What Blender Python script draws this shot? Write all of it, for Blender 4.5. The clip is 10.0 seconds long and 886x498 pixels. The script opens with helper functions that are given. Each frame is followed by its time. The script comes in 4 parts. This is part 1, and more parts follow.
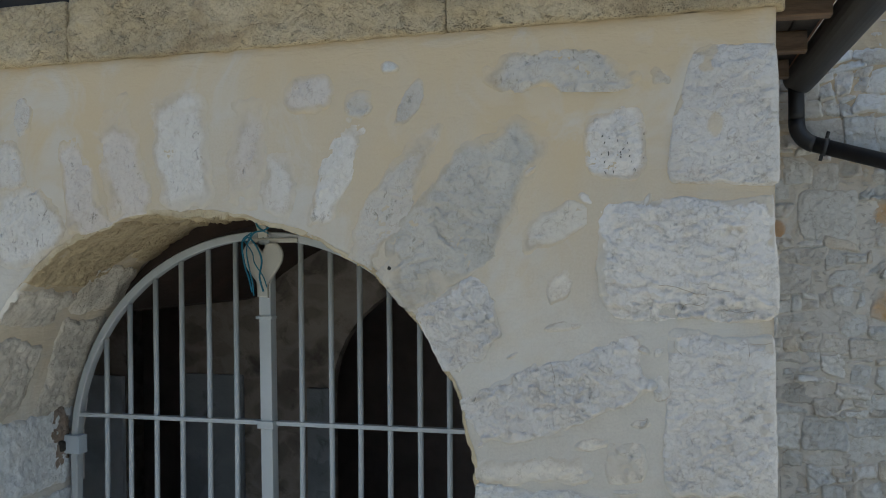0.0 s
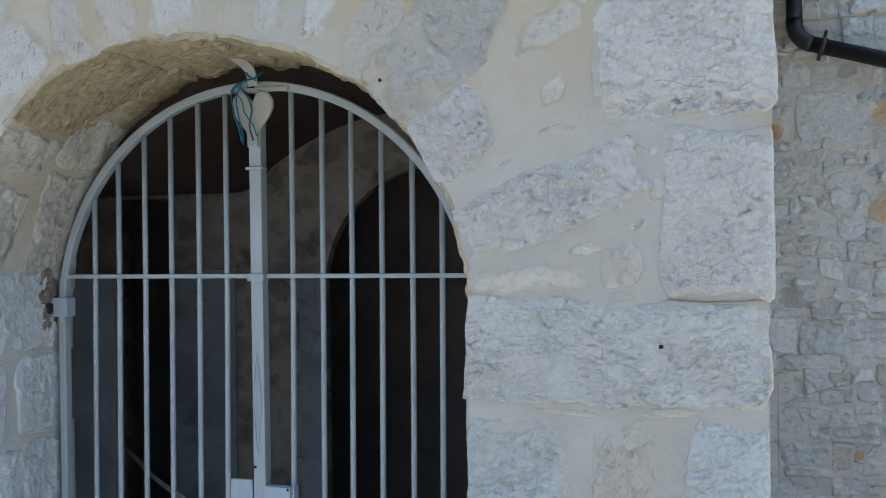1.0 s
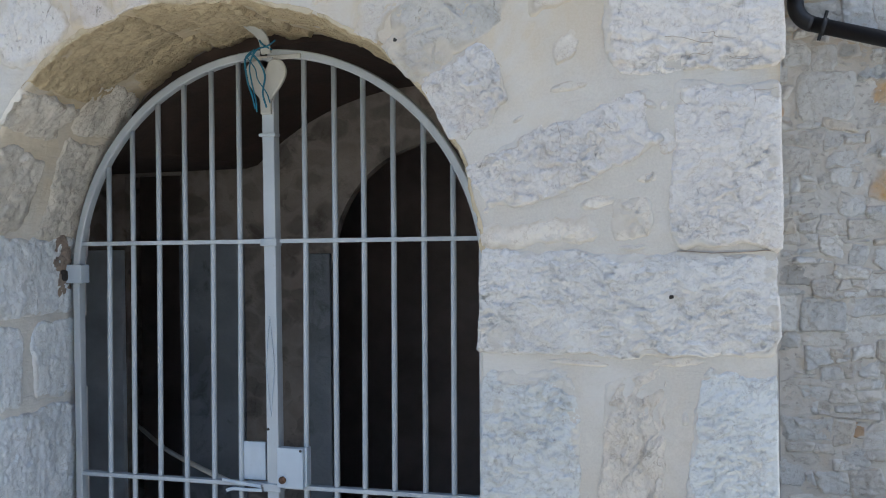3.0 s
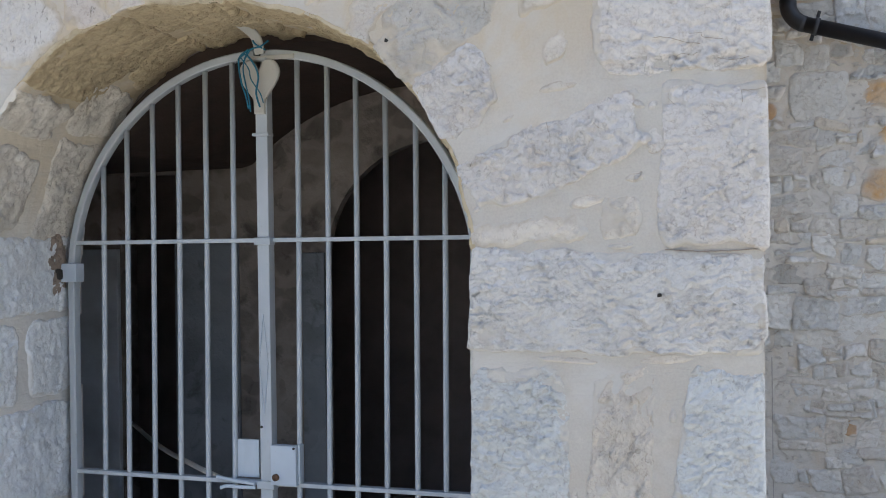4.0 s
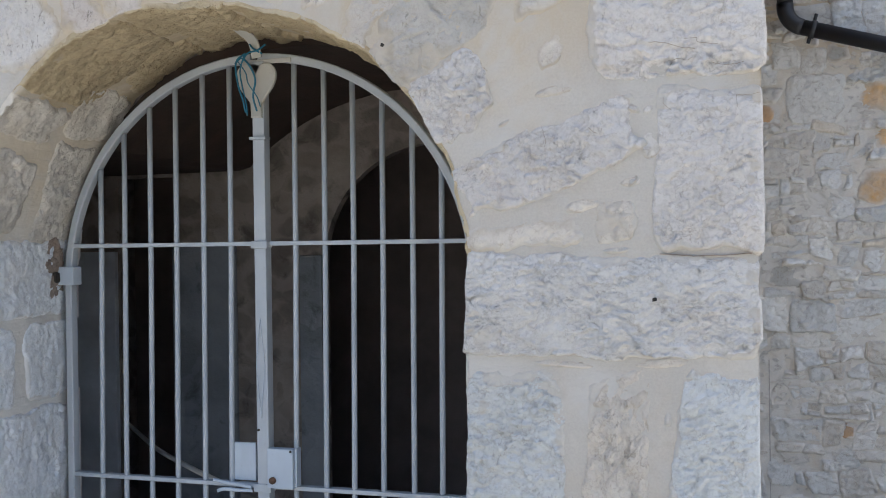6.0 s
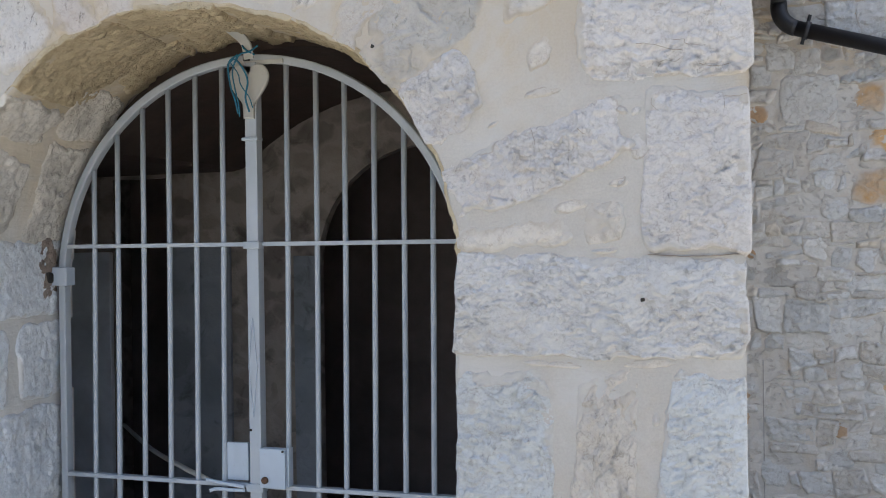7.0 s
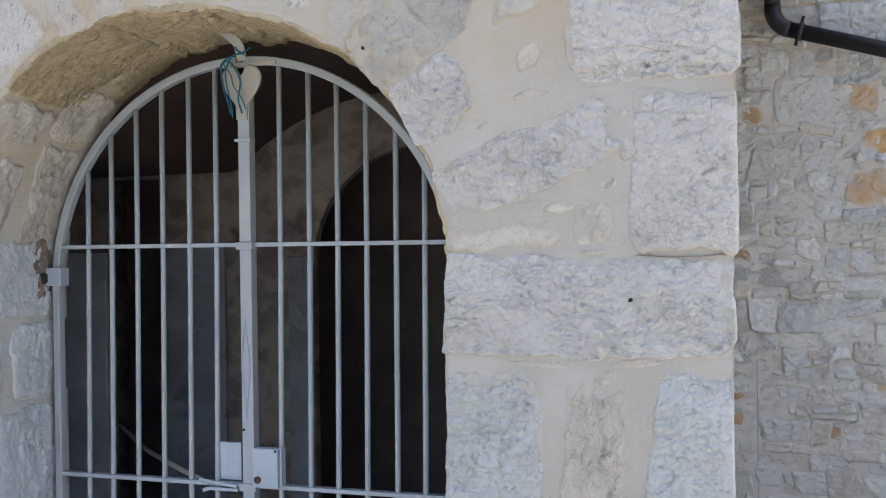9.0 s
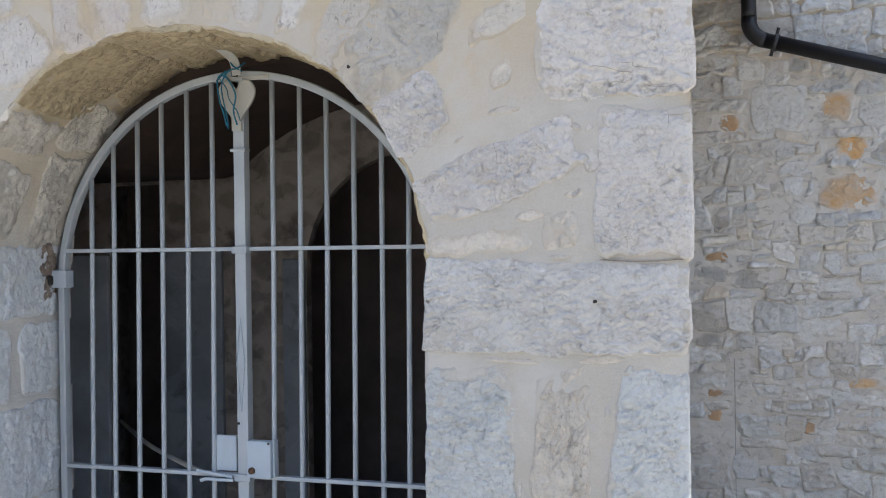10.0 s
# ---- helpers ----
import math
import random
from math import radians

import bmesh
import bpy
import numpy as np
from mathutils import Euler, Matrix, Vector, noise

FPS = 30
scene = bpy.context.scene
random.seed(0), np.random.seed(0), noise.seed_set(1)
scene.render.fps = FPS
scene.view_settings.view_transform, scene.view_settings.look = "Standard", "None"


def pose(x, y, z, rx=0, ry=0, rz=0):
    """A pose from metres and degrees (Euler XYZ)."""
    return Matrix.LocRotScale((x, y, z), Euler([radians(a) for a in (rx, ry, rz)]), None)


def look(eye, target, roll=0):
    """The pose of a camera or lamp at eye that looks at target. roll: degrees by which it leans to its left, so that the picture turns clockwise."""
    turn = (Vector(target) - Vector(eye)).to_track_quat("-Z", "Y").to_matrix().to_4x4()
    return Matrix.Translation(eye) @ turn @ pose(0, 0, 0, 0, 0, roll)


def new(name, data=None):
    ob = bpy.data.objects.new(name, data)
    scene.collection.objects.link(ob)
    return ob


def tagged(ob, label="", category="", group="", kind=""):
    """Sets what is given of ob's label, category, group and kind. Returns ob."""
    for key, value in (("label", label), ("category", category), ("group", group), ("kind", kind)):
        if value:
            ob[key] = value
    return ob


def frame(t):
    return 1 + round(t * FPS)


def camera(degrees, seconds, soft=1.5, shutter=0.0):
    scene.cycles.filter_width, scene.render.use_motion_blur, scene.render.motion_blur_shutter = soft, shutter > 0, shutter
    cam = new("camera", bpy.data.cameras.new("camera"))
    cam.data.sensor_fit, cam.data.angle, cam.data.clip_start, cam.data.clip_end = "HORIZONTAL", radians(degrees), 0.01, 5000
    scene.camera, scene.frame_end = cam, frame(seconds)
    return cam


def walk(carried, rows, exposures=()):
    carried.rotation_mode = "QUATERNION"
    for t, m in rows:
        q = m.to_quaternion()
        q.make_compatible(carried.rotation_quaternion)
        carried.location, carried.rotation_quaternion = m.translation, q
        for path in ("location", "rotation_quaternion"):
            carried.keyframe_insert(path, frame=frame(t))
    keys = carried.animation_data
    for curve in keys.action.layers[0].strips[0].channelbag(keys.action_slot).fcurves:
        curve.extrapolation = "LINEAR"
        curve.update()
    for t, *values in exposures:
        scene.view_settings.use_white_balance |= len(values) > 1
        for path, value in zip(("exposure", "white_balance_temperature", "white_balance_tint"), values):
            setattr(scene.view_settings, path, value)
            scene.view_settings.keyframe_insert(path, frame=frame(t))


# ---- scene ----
cam = camera(43.2, 10.0, soft=1.0)
PATH = [
    (0, (-0.026, 0.315, 2.621), (-0.7, 2.199, 2.612), -0.8),
    (0.2, (-0.022, 0.334, 2.541), (-0.695, 2.218, 2.531), -0.75),
    (0.5, (-0.018, 0.355, 2.382), (-0.689, 2.239, 2.37), -0.7),
    (0.6, (-0.021, 0.358, 2.312), (-0.692, 2.242, 2.3), -0.75),
    (0.8, (-0.029, 0.366, 2.186), (-0.70, 2.25, 2.173), -0.8),
    (1, (-0.038, 0.373, 2.083), (-0.707, 2.258, 2.068), -0.8),
    (1.5, (-0.055, 0.366, 1.99), (-0.722, 2.252, 1.975), -0.8),
    (2, (-0.067, 0.335, 1.967), (-0.733, 2.221, 1.954), -0.8),
    (2.5, (-0.075, 0.31, 1.957), (-0.739, 2.196, 1.944), -0.8),
    (4, (-0.037, 0.271, 1.949), (-0.696, 2.16, 1.935), -0.8),
    (4.5, (-0.033, 0.275, 1.951), (-0.692, 2.163, 1.938), -0.8),
    (5, (-0.042, 0.285, 1.962), (-0.7, 2.173, 1.95), -0.8),
    (5.5, (-0.037, 0.273, 1.959), (-0.695, 2.162, 1.946), -0.8),
    (7, (0.007, 0.265, 1.959), (-0.65, 2.154, 1.947), -0.8),
    (7.5, (0.02, 0.275, 1.962), (-0.637, 2.164, 1.95), -0.8),
    (8, (0.026, 0.263, 1.96), (-0.631, 2.152, 1.948), -0.8),
    (8.5, (0.033, 0.26, 1.959), (-0.623, 2.149, 1.946), -0.8),
    (9, (0.042, 0.257, 1.959), (-0.615, 2.146, 1.948), -0.8),
    (9.5, (0.057, 0.24, 1.965), (-0.599, 2.13, 1.954), -0.8),
    (10, (0.185, 0.038, 1.975), (-0.471, 1.927, 1.964), -0.8),
]
EXPOSURES = [(0, 0.39, 5560, -5), (0.5, 0.66, 5400, -4), (1.0, 0.79, 5220, -3.5), (2.0, 1.02, 5260, -2), (2.5, 1.05, 5310, -1), (4.0, 1.06, 5600, 3), (10, 1.09, 5660, 3.5)]
walk(cam, [(t, look(eye, target, roll)) for t, eye, target, roll in PATH], EXPOSURES)

# ---- world and sun: a clear day, the sun behind the building, the facade in open shade ----
SUN_HEIGHT, SUN_AZIMUTH = 72.0, 44.0     # azimuth from +y towards +x, degrees
world = bpy.data.worlds.new("sky")
scene.world = world
world.use_nodes = True
sky = world.node_tree.nodes.new("ShaderNodeTexSky")
sky.sky_type, sky.sun_disc = "NISHITA", False
sky.sun_elevation, sky.sun_rotation = radians(SUN_HEIGHT), radians(SUN_AZIMUTH)
sky.air_density, sky.dust_density, sky.ozone_density = 0.75, 5.0, 1.0
world.node_tree.links.new(sky.outputs[0], world.node_tree.nodes["Background"].inputs["Color"])
world.node_tree.nodes["Background"].inputs["Strength"].default_value = 0.15
sun = new("sun", bpy.data.lights.new("sun", "SUN"))
sun.data.energy, sun.data.angle, sun.data.color = 2.6, radians(0.5), (1.0, 0.95, 0.88)
sa, sh = radians(SUN_AZIMUTH), radians(SUN_HEIGHT)
sun.matrix_world = look((20 * math.sin(sa) * math.cos(sh), 20 * math.cos(sa) * math.cos(sh), 20 * math.sin(sh)), (0, 0, 0))


# ---- materials ----
class Nodes:
    """A small helper that lays nodes into a new material."""

    def __init__(self, name, rough=0.9, metal=0.0):
        self.mat = bpy.data.materials.new(name)
        self.mat.use_nodes = True
        self.tree = self.mat.node_tree
        self.bsdf = self.tree.nodes["Principled BSDF"]
        self.bsdf.inputs["Roughness"].default_value = rough
        self.bsdf.inputs["Metallic"].default_value = metal
        self.co = self.tree.nodes.new("ShaderNodeTexCoord").outputs["Object"]
        self.info = self.tree.nodes.new("ShaderNodeObjectInfo")

    def node(self, kind, **values):
        n = self.tree.nodes.new(kind)
        for k, v in values.items():
            k = k.replace("_", " ")
            if isinstance(v, bpy.types.NodeSocket):
                self.tree.links.new(v, n.inputs[k])
            else:
                n.inputs[k].default_value = v
        return n

    def noise(self, scale, detail=4.0, rough=0.55, warp=0.0, stretch=None):
        co = self.co
        if stretch:
            m = self.node("ShaderNodeMapping", Vector=co, Scale=stretch)
            co = m.outputs[0]
        return self.node("ShaderNodeTexNoise", Vector=co, Scale=scale, Detail=detail, Roughness=rough, Distortion=warp).outputs["Fac"]

    def ramp(self, fac, lo, hi, a=0.0, b=1.0):
        n = self.node("ShaderNodeMapRange", Value=fac, From_Min=lo, From_Max=hi, To_Min=a, To_Max=b)
        return n.outputs[0]

    def mix(self, fac, a, b, how="MIX"):
        n = self.tree.nodes.new("ShaderNodeMix")
        n.data_type, n.blend_type = "RGBA", how
        for sock, v in ((n.inputs[0], fac), (n.inputs[6], a), (n.inputs[7], b)):
            if isinstance(v, bpy.types.NodeSocket):
                self.tree.links.new(v, sock)
            else:
                sock.default_value = v if isinstance(v, (int, float)) else (*v, 1)
        return n.outputs[2]

    def bump(self, height, strength, distance, under=None):
        n = self.node("ShaderNodeBump", Height=height, Strength=strength, Distance=distance)
        if under:
            self.tree.links.new(under, n.inputs["Normal"])
        return n.outputs[0]

    def done(self, color, normal=None, rough=None):
        for sock, v in (("Base Color", color), ("Normal", normal), ("Roughness", rough)):
            if v is not None:
                if isinstance(v, bpy.types.NodeSocket):
                    self.tree.links.new(v, self.bsdf.inputs[sock])
                else:
                    self.bsdf.inputs[sock].default_value = (*v, 1)
        return self.mat


def stain_and_warm_light(m, c, ochre, band):
    """Roof-edge run-off stain plus warmer light higher up, as colour fading downwards in tongues."""
    height = m.node("ShaderNodeSeparateXYZ", Vector=m.co).outputs["Z"]
    lift = m.node("ShaderNodeMath", Value=m.ramp(m.noise(2.2, 5, 0.6, 0.5, (1, 1, 0.45)), 0.3, 0.7, -0.35, 0.35))
    lift.operation = "ADD"
    m.tree.links.new(height, lift.inputs[1])
    return m.mix(m.ramp(lift.outputs[0], band[0], band[1], 0.0, 0.8), c, ochre)


OCHRE, FACADE_VEIL, RUBBLE_VEIL = (0.52, 0.40, 0.234), (0.52, 0.478, 0.416), (0.625, 0.59, 0.54)


def limestone(name, light, dark, stain, stains=0.35, pits=0.5, relief=1.0, spread=0.12, along=(1, 1, 1.5), blotch=2.6, veil=FACADE_VEIL, flake=24.0, pit_run=(1, 1, 0.6)):
    m = Nodes(name, 0.92)
    def combine(how, a, b):
        n = m.tree.nodes.new("ShaderNodeMath")
        n.operation = how
        for sock, v in zip(n.inputs, (a, b)):
            if isinstance(v, bpy.types.NodeSocket):
                m.tree.links.new(v, sock)
            else:
                sock.default_value = v
        return n.outputs[0]

    def vector(how, a, b):
        n = m.tree.nodes.new("ShaderNodeVectorMath")
        n.operation = how
        for sock, v in zip(n.inputs, (a, b)):
            if isinstance(v, bpy.types.NodeSocket):
                m.tree.links.new(v, sock)
            else:
                sock.default_value = v
        return n.outputs["Value" if how == "DOT_PRODUCT" else "Vector"]

    # places bent by noise, so that no edge runs straight, then drawn out along the bed
    bend = m.node("ShaderNodeTexNoise", Vector=m.co, Scale=11.0, Detail=5.0, Roughness=0.68).outputs["Color"]
    bent = vector("ADD", m.co, vector("MULTIPLY", vector("SUBTRACT", bend, (0.5, 0.5, 0.5)), (0.11, 0.11, 0.11)))
    drawn = m.node("ShaderNodeMapping", Vector=bent, Scale=along).outputs[0]

    def flakes(scale):
        """Broken flakes: each cell a small plane tilted its own way, and the lines between them."""
        v = m.node("ShaderNodeTexVoronoi", Vector=drawn, Scale=scale, Randomness=1.0)
        lean = vector("SUBTRACT", v.outputs["Color"], (0.5, 0.5, 0.5))
        tilt = combine("MULTIPLY", vector("DOT_PRODUCT", vector("SUBTRACT", drawn, v.outputs["Position"]), lean), scale)
        e = m.tree.nodes.new("ShaderNodeTexVoronoi")
        e.feature = "DISTANCE_TO_EDGE"
        e.inputs["Scale"].default_value = scale
        m.tree.links.new(drawn, e.inputs["Vector"])
        return tilt, e.outputs["Distance"], v.outputs["Color"]

    tilt_a, edge_a, tone = flakes(flake)
    tilt_b, edge_b, _ = flakes(2.3 * flake)
    big, mid, fine = m.noise(blotch, 3), m.noise(13, 5, 0.6, 0.6), m.noise(85, 6, 0.65)
    c = m.mix(m.ramp(big, 0.35, 0.65), light, dark)
    c = m.mix(m.ramp(mid, 0.5, 0.72, 0.0, 0.5), c, dark)
    c = m.mix(m.ramp(m.noise(5.5, 4, 0.6, 1.0), 0.54, 0.72, 0.0, stains), c, stain)
    tint = m.ramp(m.node("ShaderNodeSeparateColor", Color=tone).outputs[0], 0.0, 1.0, 0.0, 0.22)
    c = m.mix(tint, c, tuple(min(0.9, 1.08 * v) for v in light))
    c = m.mix(m.ramp(fine, 0.32, 0.5, 0.22, 0.0), c, tuple(0.6 * v for v in dark))
    # brown dirt and crevice shade put into the colour between some flakes
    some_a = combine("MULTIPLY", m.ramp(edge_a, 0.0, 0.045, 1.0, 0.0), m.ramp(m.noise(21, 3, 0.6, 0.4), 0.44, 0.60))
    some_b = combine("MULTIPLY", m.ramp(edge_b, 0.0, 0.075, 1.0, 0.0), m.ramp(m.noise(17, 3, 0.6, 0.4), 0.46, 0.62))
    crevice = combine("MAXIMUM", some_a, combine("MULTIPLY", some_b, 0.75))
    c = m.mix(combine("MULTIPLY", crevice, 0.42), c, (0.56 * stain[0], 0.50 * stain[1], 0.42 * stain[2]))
    # pits
    pit = combine("MULTIPLY", m.ramp(m.noise(62, 3, 0.62, 0.6, pit_run), 0.585, 0.66), m.ramp(m.noise(10, 4, 0.6), 0.48, 0.62))
    c = m.mix(combine("MULTIPLY", pit, 0.7 * pits), c, (0.13, 0.11, 0.09))
    shade = m.ramp(m.info.outputs["Random"], 0, 1, 1 - spread, 1 + spread * 0.4)
    c = m.mix(1.0, c, m.node("ShaderNodeCombineColor", Red=shade, Green=shade, Blue=shade).outputs[0], "MULTIPLY")
    # thin mortar smeared over the stone
    over = m.tree.nodes.new("ShaderNodeAttribute")
    over.attribute_name = "mortar_veil"
    film_ = m.ramp(over.outputs["Fac"], 0.0, 1.0, 0.0, 0.9)
    skin = m.mix(m.ramp(m.noise(16, 4, 0.6, 0.5), 0.38, 0.62), veil, tuple(0.9 * v for v in veil))
    if veil == FACADE_VEIL:
        skin = stain_and_warm_light(m, skin, OCHRE, (2.38, 3.1))
    c = m.mix(film_, c, skin)
    # brown stain and edge shadow put into the colour where the mortar ends
    joint = combine("MULTIPLY", combine("MULTIPLY", over.outputs["Fac"], combine("SUBTRACT", 1.0, over.outputs["Fac"])), 4.0)
    c = m.mix(combine("MULTIPLY", joint, m.ramp(m.noise(8, 4, 0.6, 0.5), 0.42, 0.62, 0.0, 0.42)), c, (0.62 * veil[0], 0.52 * veil[1], 0.40 * veil[2]))
    bare = m.ramp(over.outputs["Fac"], 0.0, 1.0, 1.0, 0.35)
    # fewer flakes where weather has smoothed the face
    worn = combine("MULTIPLY", bare, m.ramp(m.noise(4.5, 4, 0.6, 0.6), 0.36, 0.58, 0.6, 1.0))
    b = m.bump(tilt_a, 0.7 * relief, 0.009)
    b = m.bump(tilt_b, 0.7 * relief, 0.0055, b)
    b = m.bump(combine("SUBTRACT", 1.0, crevice), 0.5, 0.003, b)
    b = m.bump(m.noise(60, 5, 0.65, 0.8), 0.45 * relief, 0.004, b)
    b = m.bump(combine("SUBTRACT", 1.0, pit), 0.5 * pits, 0.004, b)
    for n in m.tree.nodes:
        if n.bl_idname == "ShaderNodeBump":
            m.tree.links.new(combine("MULTIPLY", worn, n.inputs["Strength"].default_value), n.inputs["Strength"])
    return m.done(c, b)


def mortar(name, light, dark, stain, amount=0.4, ochre=None, band=(2.38, 3.1), coarse=1.0):
    m = Nodes(name, 0.95)
    c = m.mix(m.ramp(m.noise(1.7, 4, 0.55, 0.4), 0.36, 0.64), light, dark)
    c = m.mix(m.ramp(m.noise(5, 6, 0.62, 1.0), 0.48, 0.72, 0.0, amount), c, stain)
    c = m.mix(m.ramp(m.noise(11, 5, 0.6, 0.8), 0.55, 0.75, 0.0, 0.35), c, tuple(min(1.0, 1.12 * v) for v in light))
    c = m.mix(m.ramp(m.noise(140, 4, 0.7), 0.35, 0.6, 0.16, 0.0), c, tuple(0.5 * v for v in dark))
    if ochre:
        c = stain_and_warm_light(m, c, ochre, band)
    c = m.mix(m.ramp(m.noise(3.2, 4, 0.6, 1.2), 0.52, 0.68, 0.0, 0.55), c, (0.53, 0.505, 0.465))
    b = m.bump(m.noise(12, 3 + 2 * (coarse > 1), 0.5, 0.5), 0.6, 0.010 * coarse)
    b = m.bump(m.noise(9, 3, 0.5, 1.5, (1, 1, 4)), 0.4, 0.006, b)
    b = m.bump(m.noise(60, 3, 0.5), 0.35, 0.003 * coarse, b)
    return m.done(c, b)


def painted(name, light, dark, rough=0.45, chips=0.25):
    m = Nodes(name, rough)
    c = m.mix(m.ramp(m.noise(4, 4), 0.35, 0.65), light, dark)
    c = m.mix(m.ramp(m.noise(38, 5, 0.6), 0.63, 0.72, 0.0, chips), c, (0.22, 0.15, 0.10))
    c = m.mix(m.ramp(m.noise(9, 5, 0.6, 0.3, (1, 1, 0.25)), 0.5, 0.75, 0.0, 0.35), c, tuple(0.62 * v for v in dark))
    return m.done(c, m.bump(m.noise(60, 4), 0.2, 0.002), m.ramp(m.noise(20), 0.3, 0.7, rough - 0.1, rough + 0.18))


def timber(name, light, dark, along=(1, 12, 12)):
    m = Nodes(name, 0.75)
    g = m.noise(4, 6, 0.6, 0.5, along)
    c = m.mix(m.ramp(g, 0.3, 0.7), light, dark)
    c = m.mix(m.ramp(m.noise(3, 3), 0.5, 0.75, 0.0, 0.5), c, tuple(0.5 * v for v in dark))
    return m.done(c, m.bump(g, 0.5, 0.006))


def plain(name, light, dark, scale=8.0, rough=0.8, relief=0.3, metal=0.0):
    m = Nodes(name, rough, metal)
    g = m.noise(scale, 6, 0.6, 0.3)
    return m.done(m.mix(m.ramp(g, 0.33, 0.67), light, dark), m.bump(m.noise(scale * 6, 5), relief, 0.006))


def masonry(name, light, dark, scale):
    """Old rubble under worn limewash: stones of uneven tone, soft joints, darker patches."""
    m = Nodes(name, 0.95)
    bend = m.node("ShaderNodeVectorMath", Vector=m.co)
    bend.operation = "MULTIPLY_ADD"
    m.tree.links.new(m.node("ShaderNodeTexNoise", Vector=m.co, Scale=5.0, Detail=4.0).outputs["Color"], bend.inputs[0])
    bend.inputs[1].default_value = (0.22, 0.22, 0.22)
    m.tree.links.new(m.co, bend.inputs[2])
    drawn = m.node("ShaderNodeMapping", Vector=bend.outputs[0], Scale=(1, 1, 1.6)).outputs[0]
    v = m.node("ShaderNodeTexVoronoi", Vector=drawn, Scale=scale, Randomness=0.9)
    tone = m.node("ShaderNodeSeparateColor", Color=v.outputs["Color"]).outputs[0]
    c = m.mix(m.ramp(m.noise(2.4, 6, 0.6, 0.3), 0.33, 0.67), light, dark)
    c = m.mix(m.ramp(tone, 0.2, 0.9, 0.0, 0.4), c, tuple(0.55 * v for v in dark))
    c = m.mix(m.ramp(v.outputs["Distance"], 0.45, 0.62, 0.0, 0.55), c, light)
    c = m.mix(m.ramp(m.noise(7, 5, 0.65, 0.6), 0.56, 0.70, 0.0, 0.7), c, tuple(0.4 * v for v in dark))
    return m.done(c, m.bump(m.noise(14, 5), 0.6, 0.02))


